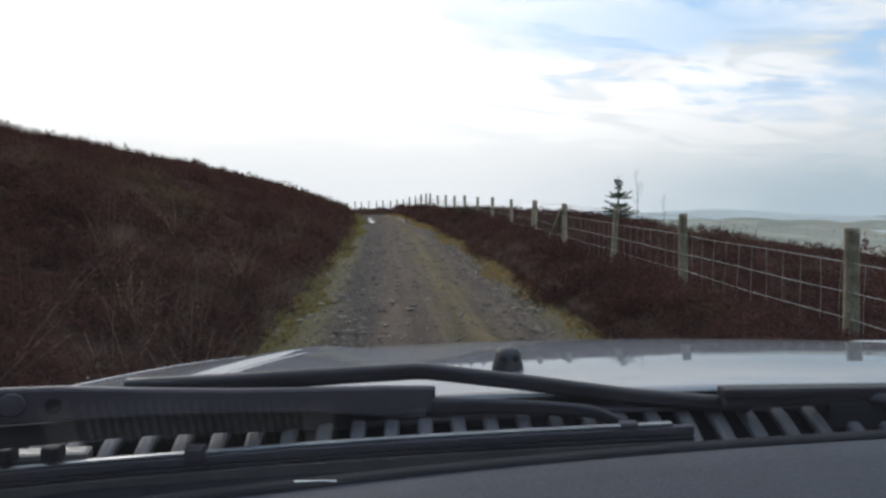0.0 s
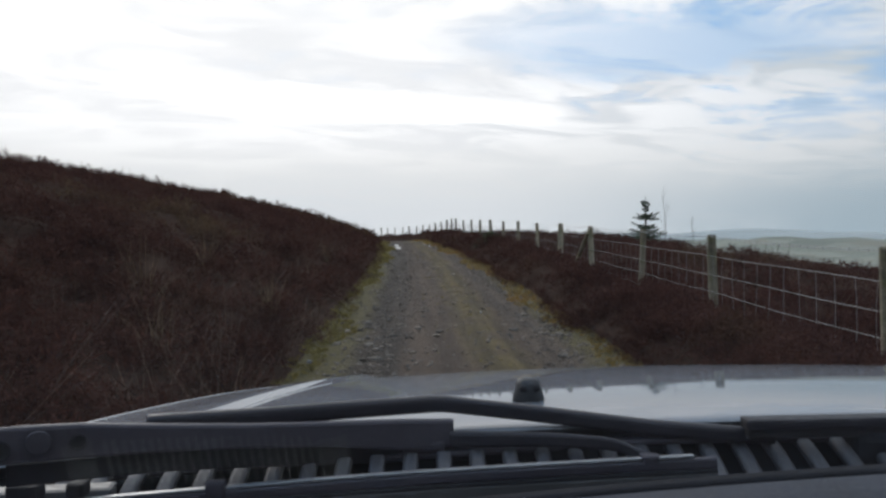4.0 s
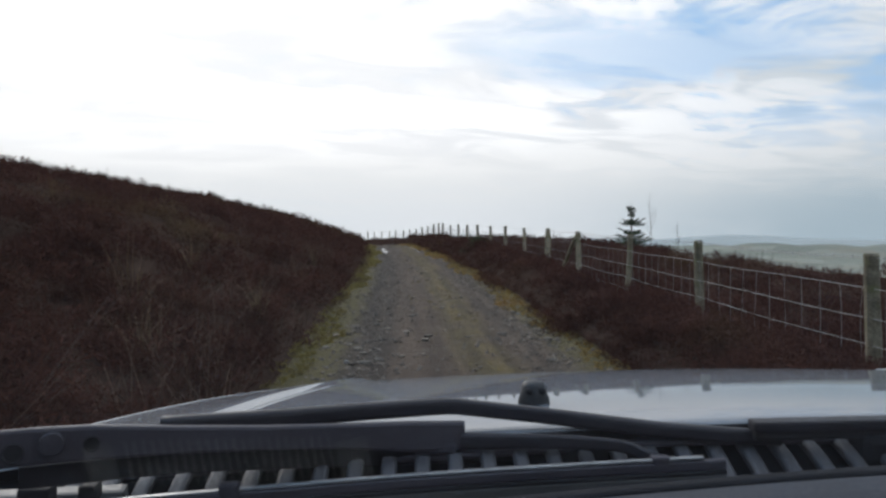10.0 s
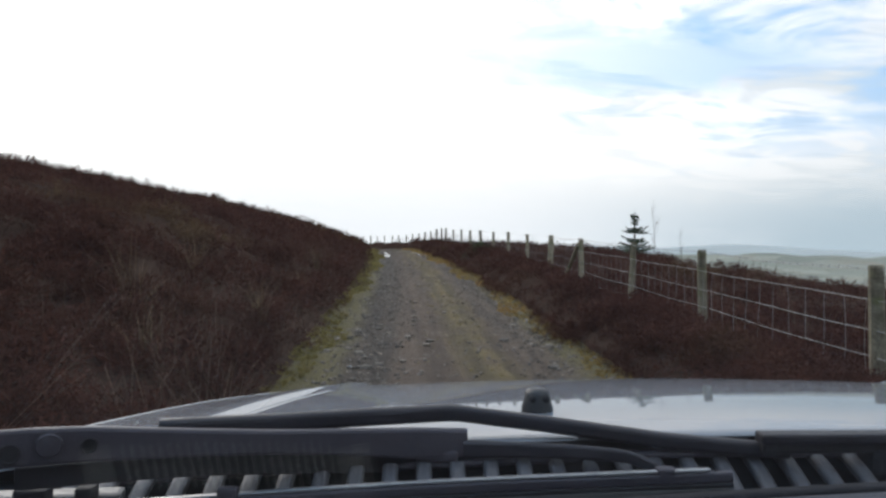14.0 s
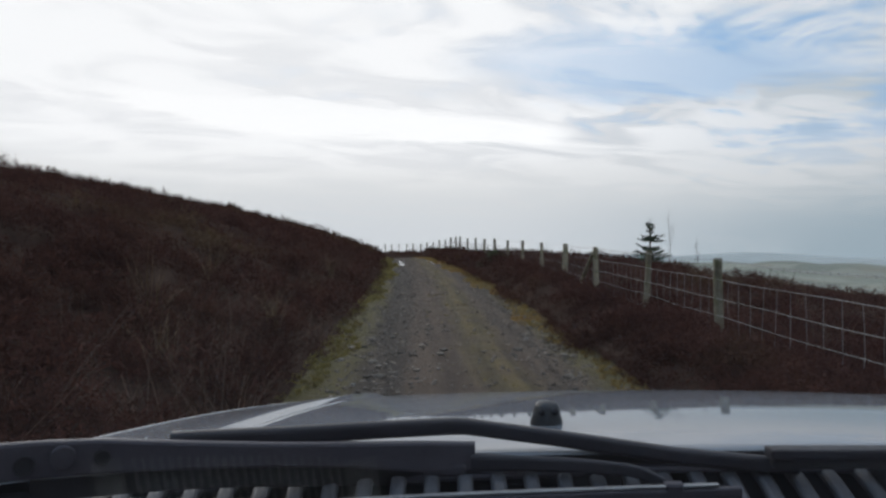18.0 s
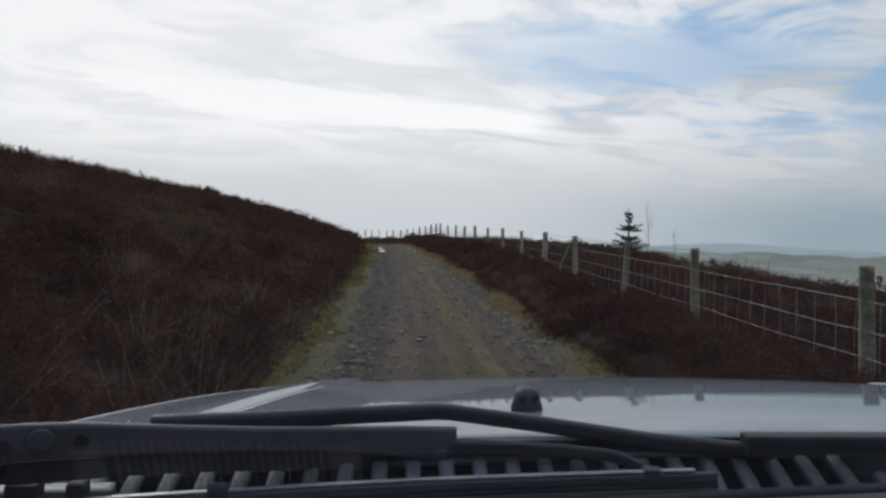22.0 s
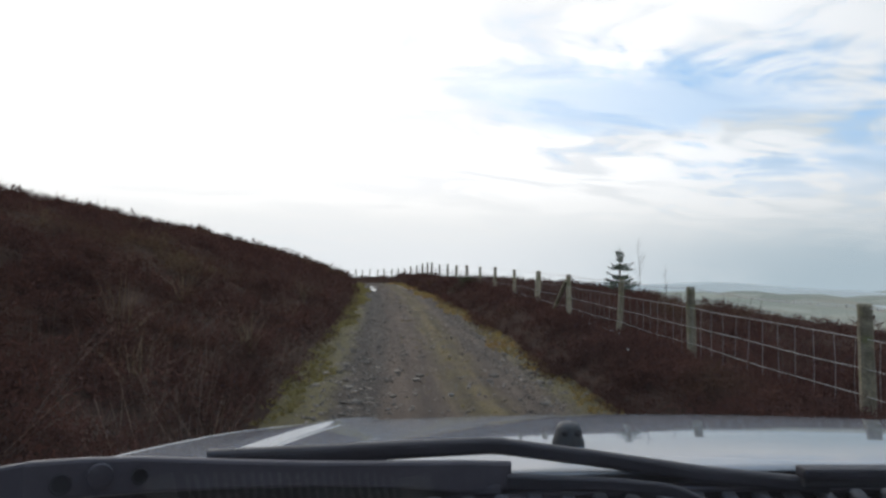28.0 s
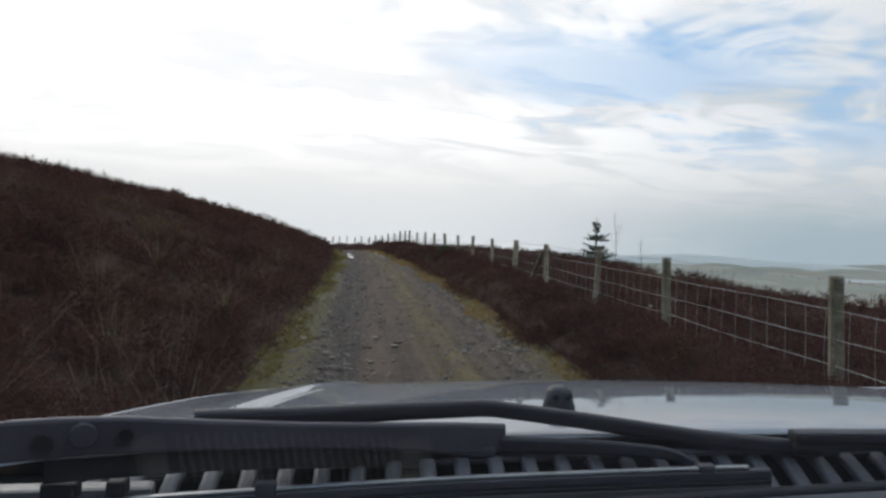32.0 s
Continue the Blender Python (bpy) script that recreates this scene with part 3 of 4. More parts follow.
def heather_bed(name, count, u_lo, u_hi, v_lo, v_hi, keep, size, label):
    """Heather bushes over a stretch of the plan, thicker near the car."""
    v = v_lo + (v_hi - v_lo) * rng.uniform(0, 1, count) ** 2.1
    u = rng.uniform(u_lo, u_hi, count)
    d = u - MID
    ok = keep(d, v)
    u, v = u[ok] + bend(v[ok]), v[ok]
    s = size * rng.uniform(0.6, 1.15, len(u)) * (0.85 + 0.011 * v) * (1 + 0.46 * lump(u, v, 1.7, 6.0)) * np.where(u > MID + bend(v), 1 - 0.55 * smooth((v - 33) / 14), 1.0)
    edge = np.minimum(np.abs(np.abs(u - MID - bend(v)) - HALF) / 0.7 + 0.55, 1.0)
    close, near = v < 3.7, (v < 8.5) & (v >= 3.7)
    spot, big = on_ground(u, v), s * edge
    far = v > 28
    middle = ~near & ~far & ~close
    scatter(name, HEATH_FAR, spot[far], big[far], HEATHER, label, "heather")
    scatter(name, HEATH, spot[middle], big[middle], HEATHER, label, "heather")
    scatter(name, HEATH_NEAR, spot[near], big[near], HEATHER, label, "heather")
    if close.any():
        scatter(name, HEATH_CLOSE, spot[close], big[close], HEATHER, label, "heather")


heather_bed("bank_heather", 12500, -17, -1.0, 2.0, 80, lambda d, v: (d < -HALF - 0.02 + closing(v) + 0.13 * np.sin(v * 1.7) + 0.06 * np.sin(v * 4.3)) & (d > -9 - v * 0.17), 1.0, "dark brown winter heather covering the bank")
heather_bed("verge_heather", 4900, 1.9, 4.6, 3.2, 75, lambda d, v: d > HALF - 0.15 - closing(v) + 0.14 * np.sin(v * 1.1 + 1) + 0.06 * np.sin(v * 3.7), 0.84, "low dark heather between the track and the fence")
heather_bed("moor_heather", 8000, 4.2, 17, 3.0, 85, lambda d, v: d < 8.5 + v * 0.05, 0.92, "tall dark heather on the open side of the fence")

for u_lo, u_hi, name, label in ((-11, -1.2, "bank_heather", "dark brown winter heather covering the bank"), (2.2, 12, "moor_heather", "tall dark heather on the open side of the fence")):
    count = 1500
    v, u = rng.uniform(-14, 2.0 if u_hi < 0 else 3.0, count), rng.uniform(u_lo, u_hi, count)
    ok = (np.abs(u - MID) > HALF - 0.05) & (np.abs(u - 3.5) > 0.12)
    scatter(name, HEATH_FAR, on_ground(u[ok], v[ok]), rng.uniform(0.8, 1.25, ok.sum()), HEATHER, label, "heather")

GRASSY = [tuft(17, 0.085, 0.0095, 1.15, 0.8, 50 + k) for k in range(5)]


def grass_strip(name, count, d_lo, d_hi, v_hi, keep, label, mat=GRASS):
    v = -9.0 + (v_hi + 9.0) * rng.uniform(0, 1, count) ** 1.4
    d = rng.uniform(d_lo, d_hi, count)
    ok = keep(d, v)
    d, v = d[ok], v[ok]
    scatter(name, GRASSY, on_ground(d + MID + bend(v), v, -0.002), rng.uniform(0.4, 1.0, len(d)) * (0.9 + 0.01 * v) * np.where(np.abs(d) < 0.7, 0.5, 1.0), mat, label, "grass")


grass_strip("verge_grass", 11000, -HALF - 0.12, -HALF + 0.85, 60, lambda d, v: d < -HALF + 0.15 + closing(v) + 0.15 * np.sin(v * 0.9) + 0.08 * np.sin(v * 3.1), "mossy yellow-green grass along the track edge")
grass_strip("verge_grass", 9500, HALF - 1.0, HALF - 0.02, 60, lambda d, v: d > HALF - 0.40 - closing(v) + 0.14 * np.sin(v * 0.8 + 2) + 0.08 * np.sin(v * 2.7), "ochre and green grass along the track edge", OCHRE)
grass_strip("middle_grass", 4200, -0.4, 0.6, 45, lambda d, v: (lump(d, v, 1.6, 8.0) + 0.6 * lump(d, v, 5.0, 9.0) + 0.5 * rng.normal(size=len(d)) > 0.75), "thin mossy grass down the middle of the track")

# dead bracken and grass stems leaning out of the bank
STEMS = [tuft(14, 0.62, 0.0055, 1.2, 0.95, 80 + k) for k in range(6)]
sv = 2.5 + 20 * rng.uniform(0, 1, 110) ** 1.4
sd = -HALF - 0.15 - 1.6 * rng.uniform(0, 1, 110) ** 1.5
scatter("dead_stems", STEMS, on_ground(sd + MID, sv), rng.uniform(0.6, 1.25, 110), STRAW, "pale dead bracken and grass stems on the bank", "dead bracken")
sv = 4 + 50 * rng.uniform(0, 1, 160)
su = rng.uniform(4.6, 9.0, 160)
scatter("dead_stems", STEMS, on_ground(su, sv), rng.uniform(0.7, 1.2, 160), STRAW, "thin dead grass stems among the heather", "dead grass")

def tussock(d, v, size, seed):
    """A tuft of tall dead moor grass with arching blades."""
    r = np.random.default_rng(seed)
    n = 46
    ang, lean = r.uniform(0, 6.283, n), r.uniform(0.1, 1.0, n)
    long = size * r.uniform(0.5, 1.0, n)
    out = np.stack([np.cos(ang), np.sin(ang), np.zeros(n)], -1)
    side = np.stack([-np.sin(ang), np.cos(ang), np.zeros(n)], -1) * 0.0035
    foot = r.normal(0, 0.05 * size, (n, 3)) * (1, 1, 0)
    rows = []
    for f in (0.0, 0.35, 0.7, 1.0):
        a = lean * (0.35 + 0.65 * f)
        rows.append(foot + out * (np.sin(a) * long * f)[:, None] + np.array([0, 0, 1.0]) * (np.cos(a) * long * f)[:, None])
    q = [np.stack([a - side * wa, a + side * wa, b + side * wb, b - side * wb], 1) for a, b, wa, wb in zip(rows, rows[1:], (1.0, 0.9, 0.6), (0.9, 0.6, 0.15))]
    q = np.concatenate(q)
    ob = tagged(new("grass_tussock", quick_mesh("grass_tussock", q.reshape(-1, 3), np.arange(len(q) * 4).reshape(-1, 4), DRY)), "tall pale dead grass tussock growing in the heather", "grass tussock", "dead grass tussocks")
    x, y = to_world(d + MID, v)
    ob.matrix_basis = Matrix.Translation((x, y, float(ground(d + MID, v)) + 0.02))


for d, v, size, seed in ((-2.55, 5.2, 0.66, 1), (-3.1, 6.4, 0.95, 2), (-2.2, 7.6, 0.7, 3), (-3.4, 9.2, 0.9, 4), (-2.3, 11.5, 0.7, 5), (-2.5, 15.0, 0.8, 6)):
    tussock(d, v, size, seed)

# ---------------------------------------------------------------- stones on the track


def stone_mesh(seed, mat, flat=0.6):
    r = random.Random(seed)
    bm = bmesh.new()
    bmesh.ops.create_icosphere(bm, subdivisions=1, radius=1.0)
    for v in bm.verts:
        v.co *= r.uniform(0.7, 1.2)
        v.co.z *= flat
    return bm_mesh("stone", bm, mat)


STONE_SHAPES = [stone_mesh(k, STONE) for k in range(6)]
for k in range(290):
    v = 2.6 + 24 * rng.uniform() ** 1.5
    d = rng.choice([-0.9, 0.95, -1.2, 1.25, 0.0]) + rng.normal(0, 0.22)
    if abs(d) > HALF - 0.1:
        continue
    r = 0.015 + 0.042 * rng.uniform() ** 2.2
    x, y = to_world(d + MID, v)
    ob = new("stone", STONE_SHAPES[k % 6])
    ob.matrix_basis = Matrix.LocRotScale((x, y, float(ground(d + MID, v)) + 0.008 + r * 0.25), Euler((0, 0, rng.uniform(0, 6.28))), (r * 1.3, r, r))
    hang(ob, track)

cube_v = np.array([(-1, -1, -1), (1, -1, -1), (1, 1, -1), (-1, 1, -1), (-0.6, -0.7, 1), (0.7, -0.6, 1), (0.6, 0.7, 1), (-0.7, 0.6, 1)], float)
cube_f = np.array([(0, 3, 2, 1), (4, 5, 6, 7), (0, 1, 5, 4), (1, 2, 6, 5), (2, 3, 7, 6), (3, 0, 4, 7)])
count = 13000
v = 1.5 + 40 * rng.uniform(0, 1, count) ** 1.7
d = np.where(rng.uniform(0, 1, count) < 0.7, rng.choice([-1.15, -0.85, 1.05, 1.3], count) + rng.normal(0, 0.2, count), rng.uniform(-1.5, 1.5, count))
ok = np.abs(d) < HALF - 0.05
v, d = v[ok], d[ok]
r = 0.006 + 0.021 * rng.uniform(0, 1, len(v)) ** 2.4
spin = rng.uniform(0, 6.28, len(v))
base = on_ground(d + MID, v, -0.010)
q = cube_v[None] * r[:, None, None] * (rng.uniform(0.6, 1.3, (len(v), 8, 1)) * np.array([1.2, 0.9, 0.55]))
q = np.stack([q[..., 0] * np.cos(spin)[:, None] - q[..., 1] * np.sin(spin)[:, None], q[..., 0] * np.sin(spin)[:, None] + q[..., 1] * np.cos(spin)[:, None], q[..., 2]], -1) + base[:, None]
gravel_me = quick_mesh("gravel", q.reshape(-1, 3), (np.arange(len(v))[:, None, None] * 8 + cube_f[None]).reshape(-1, 4), STONES)
tagged(new("gravel", gravel_me), "loose grey gravel and broken stone in the wheel ruts", "gravel", kind="stuff")

# ---------------------------------------------------------------- stock fence


def fence_u(v):
    return 3.58 + 0.02 * np.minimum(v, 42) + 0.15 * np.sin(v * 0.13) + bend(v)


def post_mesh(seed, height=1.5, radius=0.055):
    """A round stake with an uneven, slightly bevelled top."""
    r = random.Random(seed)
    rings = [(radius * 1.02, -0.35), (radius, 0.0), (radius * 0.98, 0.45), (radius * r.uniform(0.93, 1.0), 0.9), (radius * 0.96, height - 0.37), (radius * 0.80, height - 0.35)]
    bm = lathe_bm(rings, 12)
    for v in bm.verts:
        v.co.x += 0.006 * r.uniform(-1, 1) + 0.012 * math.sin(v.co.z * 2 + seed)
        v.co.y += 0.006 * r.uniform(-1, 1)
    return bm_mesh("post", bm, POST)


fence = tagged(new("fence"), "weathered stock fence with round posts, netting and a top wire", "fence")
POSTS = [post_mesh(k, 1.5, 0.052 + 0.006 * (k % 3)) for k in range(5)]
post_v = [-4.4, -1.3, 1.8] + [5.0 + 3.2 * k + 0.12 * math.sin(k * 2.3) for k in range(50)]
tops = []
for k, v in enumerate(post_v):
    u = float(fence_u(v))
    x, y = to_world(u, v)
    z = float(ground(u, v))
    ob = new("post", POSTS[k % 5])
    lean = Euler((radians(1.5 * math.sin(k * 1.9)), radians(1.2 + 2.0 * math.sin(k * 2.7)), k * 1.1))
    ob.matrix_basis = Matrix.LocRotScale((x, y, z), lean, (1.15, 1.15, 0.985 + 0.03 * math.sin(k * 3.1)) if k % 4 == 3 else (1, 1, 0.985 + 0.03 * math.sin(k * 3.1)))
    hang(ob, fence)
    tops.append((v, u, z))


def tube(line, radius, mat, name, sides=4):
    line = np.asarray(line, float)
    d = np.gradient(line, axis=0)
    d /= np.linalg.norm(d, axis=1)[:, None] + 1e-9
    ref = np.where(np.abs(d[:, 2:3]) > 0.9, np.array([[1.0, 0, 0]]), np.array([[0, 0, 1.0]]))
    a = np.cross(d, ref)
    a /= np.linalg.norm(a, axis=1)[:, None] + 1e-9
    b = np.cross(a, d)
    t = np.arange(sides) / sides * 6.283
    v = (line[:, None] + radius * (np.cos(t)[None, :, None] * a[:, None] + np.sin(t)[None, :, None] * b[:, None])).reshape(-1, 3)
    i = np.arange(len(line) - 1)[:, None] * sides + np.arange(sides)[None]
    j = np.arange(len(line) - 1)[:, None] * sides + (np.arange(sides)[None] + 1) % sides
    return quick_mesh(name, v, np.stack([i.ravel(), j.ravel(), j.ravel() + sides, i.ravel() + sides], 1), mat, True)


def wire_line(height, sag, side=-0.055):
    pts = []
    for (v0, u0, z0), (v1, u1, z1) in zip(tops, tops[1:]):
        for s in np.linspace(0, 1, 7)[:-1]:
            v, u, z = v0 + (v1 - v0) * s, u0 + (u1 - u0) * s, z0 + (z1 - z0) * s
            x, y = to_world(u + side, v)
            pts.append((x, y, z + height - sag * 4 * s * (1 - s) + 0.006 * math.sin(v * 2.1 + height * 9)))
    return pts


WIRES = (1.10, 0.86, 0.62, 0.40, 0.20, 0.04)
for h in WIRES:
    part("top_wire" if h > 1 else "netting_wire", tube(wire_line(h, 0.02 if h > 1 else 0.008), 0.0026, WIRE, "wire"), fence)

# barbs twisted round the top strand
barb_bm = bmesh.new()
for tilt in (-0.7, 0.7):
    bmesh.ops.create_cone(barb_bm, cap_ends=True, segments=4, radius1=0.0022, radius2=0.0022, depth=0.042, matrix=Matrix.Rotation(tilt, 4, "Y"))
barb_me = bm_mesh("barb", barb_bm, WIRE)
top_line = np.array(wire_line(WIRES[0], 0.02))
far_along = np.r_[0, np.cumsum(np.linalg.norm(np.diff(top_line, axis=0), axis=1))]
for k in range(120):
    s = 6.6 + 0.125 * k
    ob = new("barb", barb_me)
    ob.matrix_basis = pose(*[float(np.interp(s, far_along, top_line[:, c])) for c in range(3)], 0, 40 * math.sin(k * 1.7), 70 + 40 * math.sin(k * 2.3))
    hang(ob, fence)


def stay_line(v, wobble):
    k = np.searchsorted(post_v, v)
    (v0, u0, z0), (v1, u1, z1) = tops[k - 1], tops[k]
    s = (v - v0) / (v1 - v0)
    u, z = u0 + (u1 - u0) * s, z0 + (z1 - z0) * s
    out = []
    for h in np.linspace(0.02, 0.86, 5):
        x, y = to_world(u - 0.055, v + wobble * math.sin(h * 5 + v))
        out.append((x, y, z + h))
    return out


far_stays = []
stay_v, v = [], -1.2
while v < 70:
    stay_v.append(v)
    v += 0.285
for k, v in enumerate(stay_v):
    line = stay_line(v, 0.02 * rng.normal())
    if v < 30:
        part("netting_stay", tube(line, 0.0025, STAY, "stay", 3), fence)
    else:
        far_stays.append(line)
lines = np.array(far_stays)
wide = np.array([[0.004, 0, 0], [-0.004, 0, 0]])
quads = np.stack([lines[:, :-1] + wide[0], lines[:, :-1] + wide[1], lines[:, 1:] + wide[1], lines[:, 1:] + wide[0]], 2).reshape(-1, 4, 3)
tagged(part("netting_far", quick_mesh("netting_far", quads.reshape(-1, 3), np.arange(len(quads) * 4).reshape(-1, 4), STAY), fence), kind="stuff")

# ---------------------------------------------------------------- trees and bushes beyond the fence


def spruce(u, v, height, seed):
    r = np.random.default_rng(seed)
    x, y = to_world(u, v)
    root = tagged(new("spruce"), "young dark green spruce standing in the heather", "tree", "young spruces")
    root.matrix_basis = Matrix.Translation((x, y, float(ground(u, v)) - 0.03))
    trunk = lathe_bm([(0.045 * height / 1.7, -0.05), (0.03 * height / 1.7, height * 0.5), (0.006, height * 0.98)], 8)
    part("trunk", bm_mesh("trunk", trunk, BARK), None).parent = root
    q = []
    # whorls: height, reach and number of branches
    for level, reach, count in ((0.08, 0.34, 15), (0.19, 0.40, 16), (0.30, 0.36, 15), (0.40, 0.26, 9), (0.57, 0.25, 13), (0.63, 0.16, 7), (0.73, 0.07, 5), (0.79, 0.08, 5), (0.88, 0.12, 4)):
        for k in range(count):
            a = k * 6.283 / count + level * 20 + r.normal(0, 0.25)
            z = height * level + r.normal(0, 0.02) * height
            rr = height * reach * r.uniform(0.55, 1.12)
            n = int(7 + rr * 34)
            rise = r.uniform(0.10, 0.42)
            for s in np.linspace(0.08, 1, n):
                c = np.array([math.cos(a) * rr * s, math.sin(a) * rr * s, z + rr * (rise * s**2 - 0.10 * s)])
                w = (0.10 * (1 - s * 0.75) + 0.014) * height / 2.2
                for sgn in (-1, 1):
                    t = c + np.array([-math.sin(a) * sgn * w + math.cos(a) * w * 0.8, math.cos(a) * sgn * w + math.sin(a) * w * 0.8, r.uniform(-0.06, 0.04)])
                    side = np.array([0.0, 0.0, 0.019]) + r.normal(0, 0.008, 3)
                    q.append((c - side, c + side, t + side * 0.35, t - side * 0.35))
    for s in np.linspace(0.88, 1.0, 14):
        c = np.array([0, 0, height * s])
        a = r.uniform(0, 6.28)
        t = c + np.array([math.cos(a) * 0.05, math.sin(a) * 0.05, 0.05])
        q.append((c - (0.008, 0, 0), c + (0.008, 0, 0), t + (0.004, 0, 0), t - (0.004, 0, 0)))
    q = np.array(q)
    part("crown", quick_mesh("crown", q.reshape(-1, 3), np.arange(len(q) * 4).reshape(-1, 4), NEEDLE), None).parent = root
    return root


spruce(11.8, 33.0, 2.6, 3)
spruce(15.2, 40.0, 1.5, 4)


def sapling(u, v, height, seed):
    r = random.Random(seed)
    x, y = to_world(u, v)
    root = tagged(new("sapling"), "leafless thin birch sapling growing out of the heather", "tree", "bare saplings")
    root.matrix_basis = Matrix.Translation((x, y, float(ground(u, v)) - 0.03))
    line = [(0.03 * math.sin(k), 0.03 * math.cos(k * 1.3), height * k / 6) for k in range(7)]
    part("trunk", sweep(line, [(0.013 * math.cos(a), 0.013 * math.sin(a)) for a in np.arange(6) * 1.047], BARK, "trunk", 14, (1.0, 0.2), up=(0, 1, 0)), None).parent = root
    for k in range(9):
        z = height * (0.3 + 0.07 * k)
        a, l = r.uniform(0, 6.28), height * r.uniform(0.14, 0.3) * (1.1 - k / 11)
        pts = [(0, 0, z), (math.cos(a) * l * 0.4, math.sin(a) * l * 0.4, z + l * 0.5), (math.cos(a) * l * 0.6, math.sin(a) * l * 0.6, z + l)]
        part("twig", sweep(pts, [(0.006 * math.cos(b), 0.006 * math.sin(b)) for b in np.arange(4) * 1.571], BARK, "twig", 5, (1.0, 0.3), up=(0.3, 1, 0)), None).parent = root


sapling(9.3, 24.0, 2.3, 5)
sapling(12.5, 29.0, 1.9, 8)


def bush(u, v, size, seed, mat, label, name):
    kinds = [tuft(60, 0.4, 0.03, 1.5, 0.9, seed + k, 0.3) for k in range(3)]
    n = 26
    r = np.random.default_rng(seed)
    off = r.normal(0, 0.35 * size, (n, 2))
    uu, vv = u + off[:, 0], v + off[:, 1]
    pl = on_ground(uu, vv)
    pl[:, 2] += size * 0.35 * np.exp(-(off**2).sum(1) / (0.3 * size**2)) * r.uniform(0, 1, n)
    ob = scatter(name, kinds, pl, size * r.uniform(0.7, 1.2, n), mat, label, "bush")
    del ob["kind"]
    return ob


bush(2.95, 24.0, 0.8, 200, GORSE, "dark green gorse bush beside the track", "gorse_bush")
bush(8.5, 21.5, 0.75, 210, HEATHER, "tall dark bush on the skyline past the fence", "heather_bush")
bush(7.4, 15.5, 0.6, 220, HEATHER, "tall dark bush on the skyline past the fence", "heather_bush")


# a straining strut against one post
v = post_v[6]
u = float(fence_u(v))
p0, p1 = to_world(u - 0.07, v), to_world(float(fence_u(v + 1.35)) - 0.12, v + 1.35)
part("strut", sweep([(*p0, float(ground(u, v)) + 0.98), (*p1, float(ground(u, v + 1.35)) - 0.05)], [(0.045 * math.cos(a), 0.045 * math.sin(a)) for a in np.arange(8) * 0.7854], POST, "strut", 4, up=(1, 0, 0)), fence, "slanting round strut")

# rain puddles in the ruts near the brow
WATER = bpy.data.materials.new("puddle_water")
WATER.use_nodes = True
wn = Nodes(WATER.node_tree)
wb = wn.add("ShaderNodeBsdfPrincipled", {"Base Color": (0.03, 0.026, 0.022, 1), "Roughness": 0.03, "IOR": 1.33})
wn.add("ShaderNodeOutputMaterial", {0: wb.outputs[0]})
for k, (d, v, long, wide) in enumerate(((-0.80, 30.5, 1.0, 0.13), (0.84, 31.5, 0.9, 0.12), (-0.76, 33.2, 0.9, 0.12), (0.80, 34.4, 1.2, 0.13))):
    n = 24
    ring = []
    for i in range(n):
        a = 6.283 * i / n
        f = 1 + 0.18 * math.sin(3 * a + k) + 0.1 * math.sin(5 * a + 2 * k)
        ring.append((d + wide * f * math.cos(a), v + long * f * math.sin(a)))
    level = float(ground(d + MID + float(bend(v)), v)) + 0.026
    pts = []
    for dd, vv in ring:
        x, y = to_world(dd + MID + float(bend(vv)), vv)
        pts.append((x, y, level + 0.0203 * (vv - v)))
    cx, cy = to_world(d + MID + float(bend(v)), v)
    verts = pts + [(cx, cy, level)] + [(x, y, z - 0.03) for x, y, z in pts]
    faces = [(i, (i + 1) % n, n) for i in range(n)] + [(i, i + n + 1, (i + 1) % n + n + 1, (i + 1) % n) for i in range(n)]
    tagged(new("puddle", mesh_of("puddle", verts, faces, WATER)), "shallow shining rain puddle lying in a wheel rut", "puddle", "puddles in the ruts")

# ---------------------------------------------------------------- the parked off-roader, seen from its passenger seat
AXIS, TILT = 0.52, 0.006          # the car's middle, and its lean to the left as metres per metre
car = tagged(new("off_roader"), "silver off-road vehicle with black wipers standing on the track", "car")


def lean_z(x):
    return TILT * (x - AXIS)


def edge_x(y):
    """Left flank of the wing, as a distance from the car's middle."""
    return AXIS + np.interp(y, [0.9, 1.2, 1.4, 1.6, 1.8, 2.0, 2.15], [0.645, 0.635, 0.58, 0.53, 0.47, 0.38, 0.30])


def bonnet_z(y):
    at = np.linspace(0.80, 2.25, 146)
    slope = np.interp(at, [0.85, 0.95, 1.05, 1.17, 1.5, 1.98, 2.2], [0.04, 0.075, 0.10, 0.122, 0.16, 0.216, 0.25])
    z = -np.cumsum(slope) * 0.01
    return 1.2311 + np.interp(y, at, z) - np.interp(0.95, at, z)


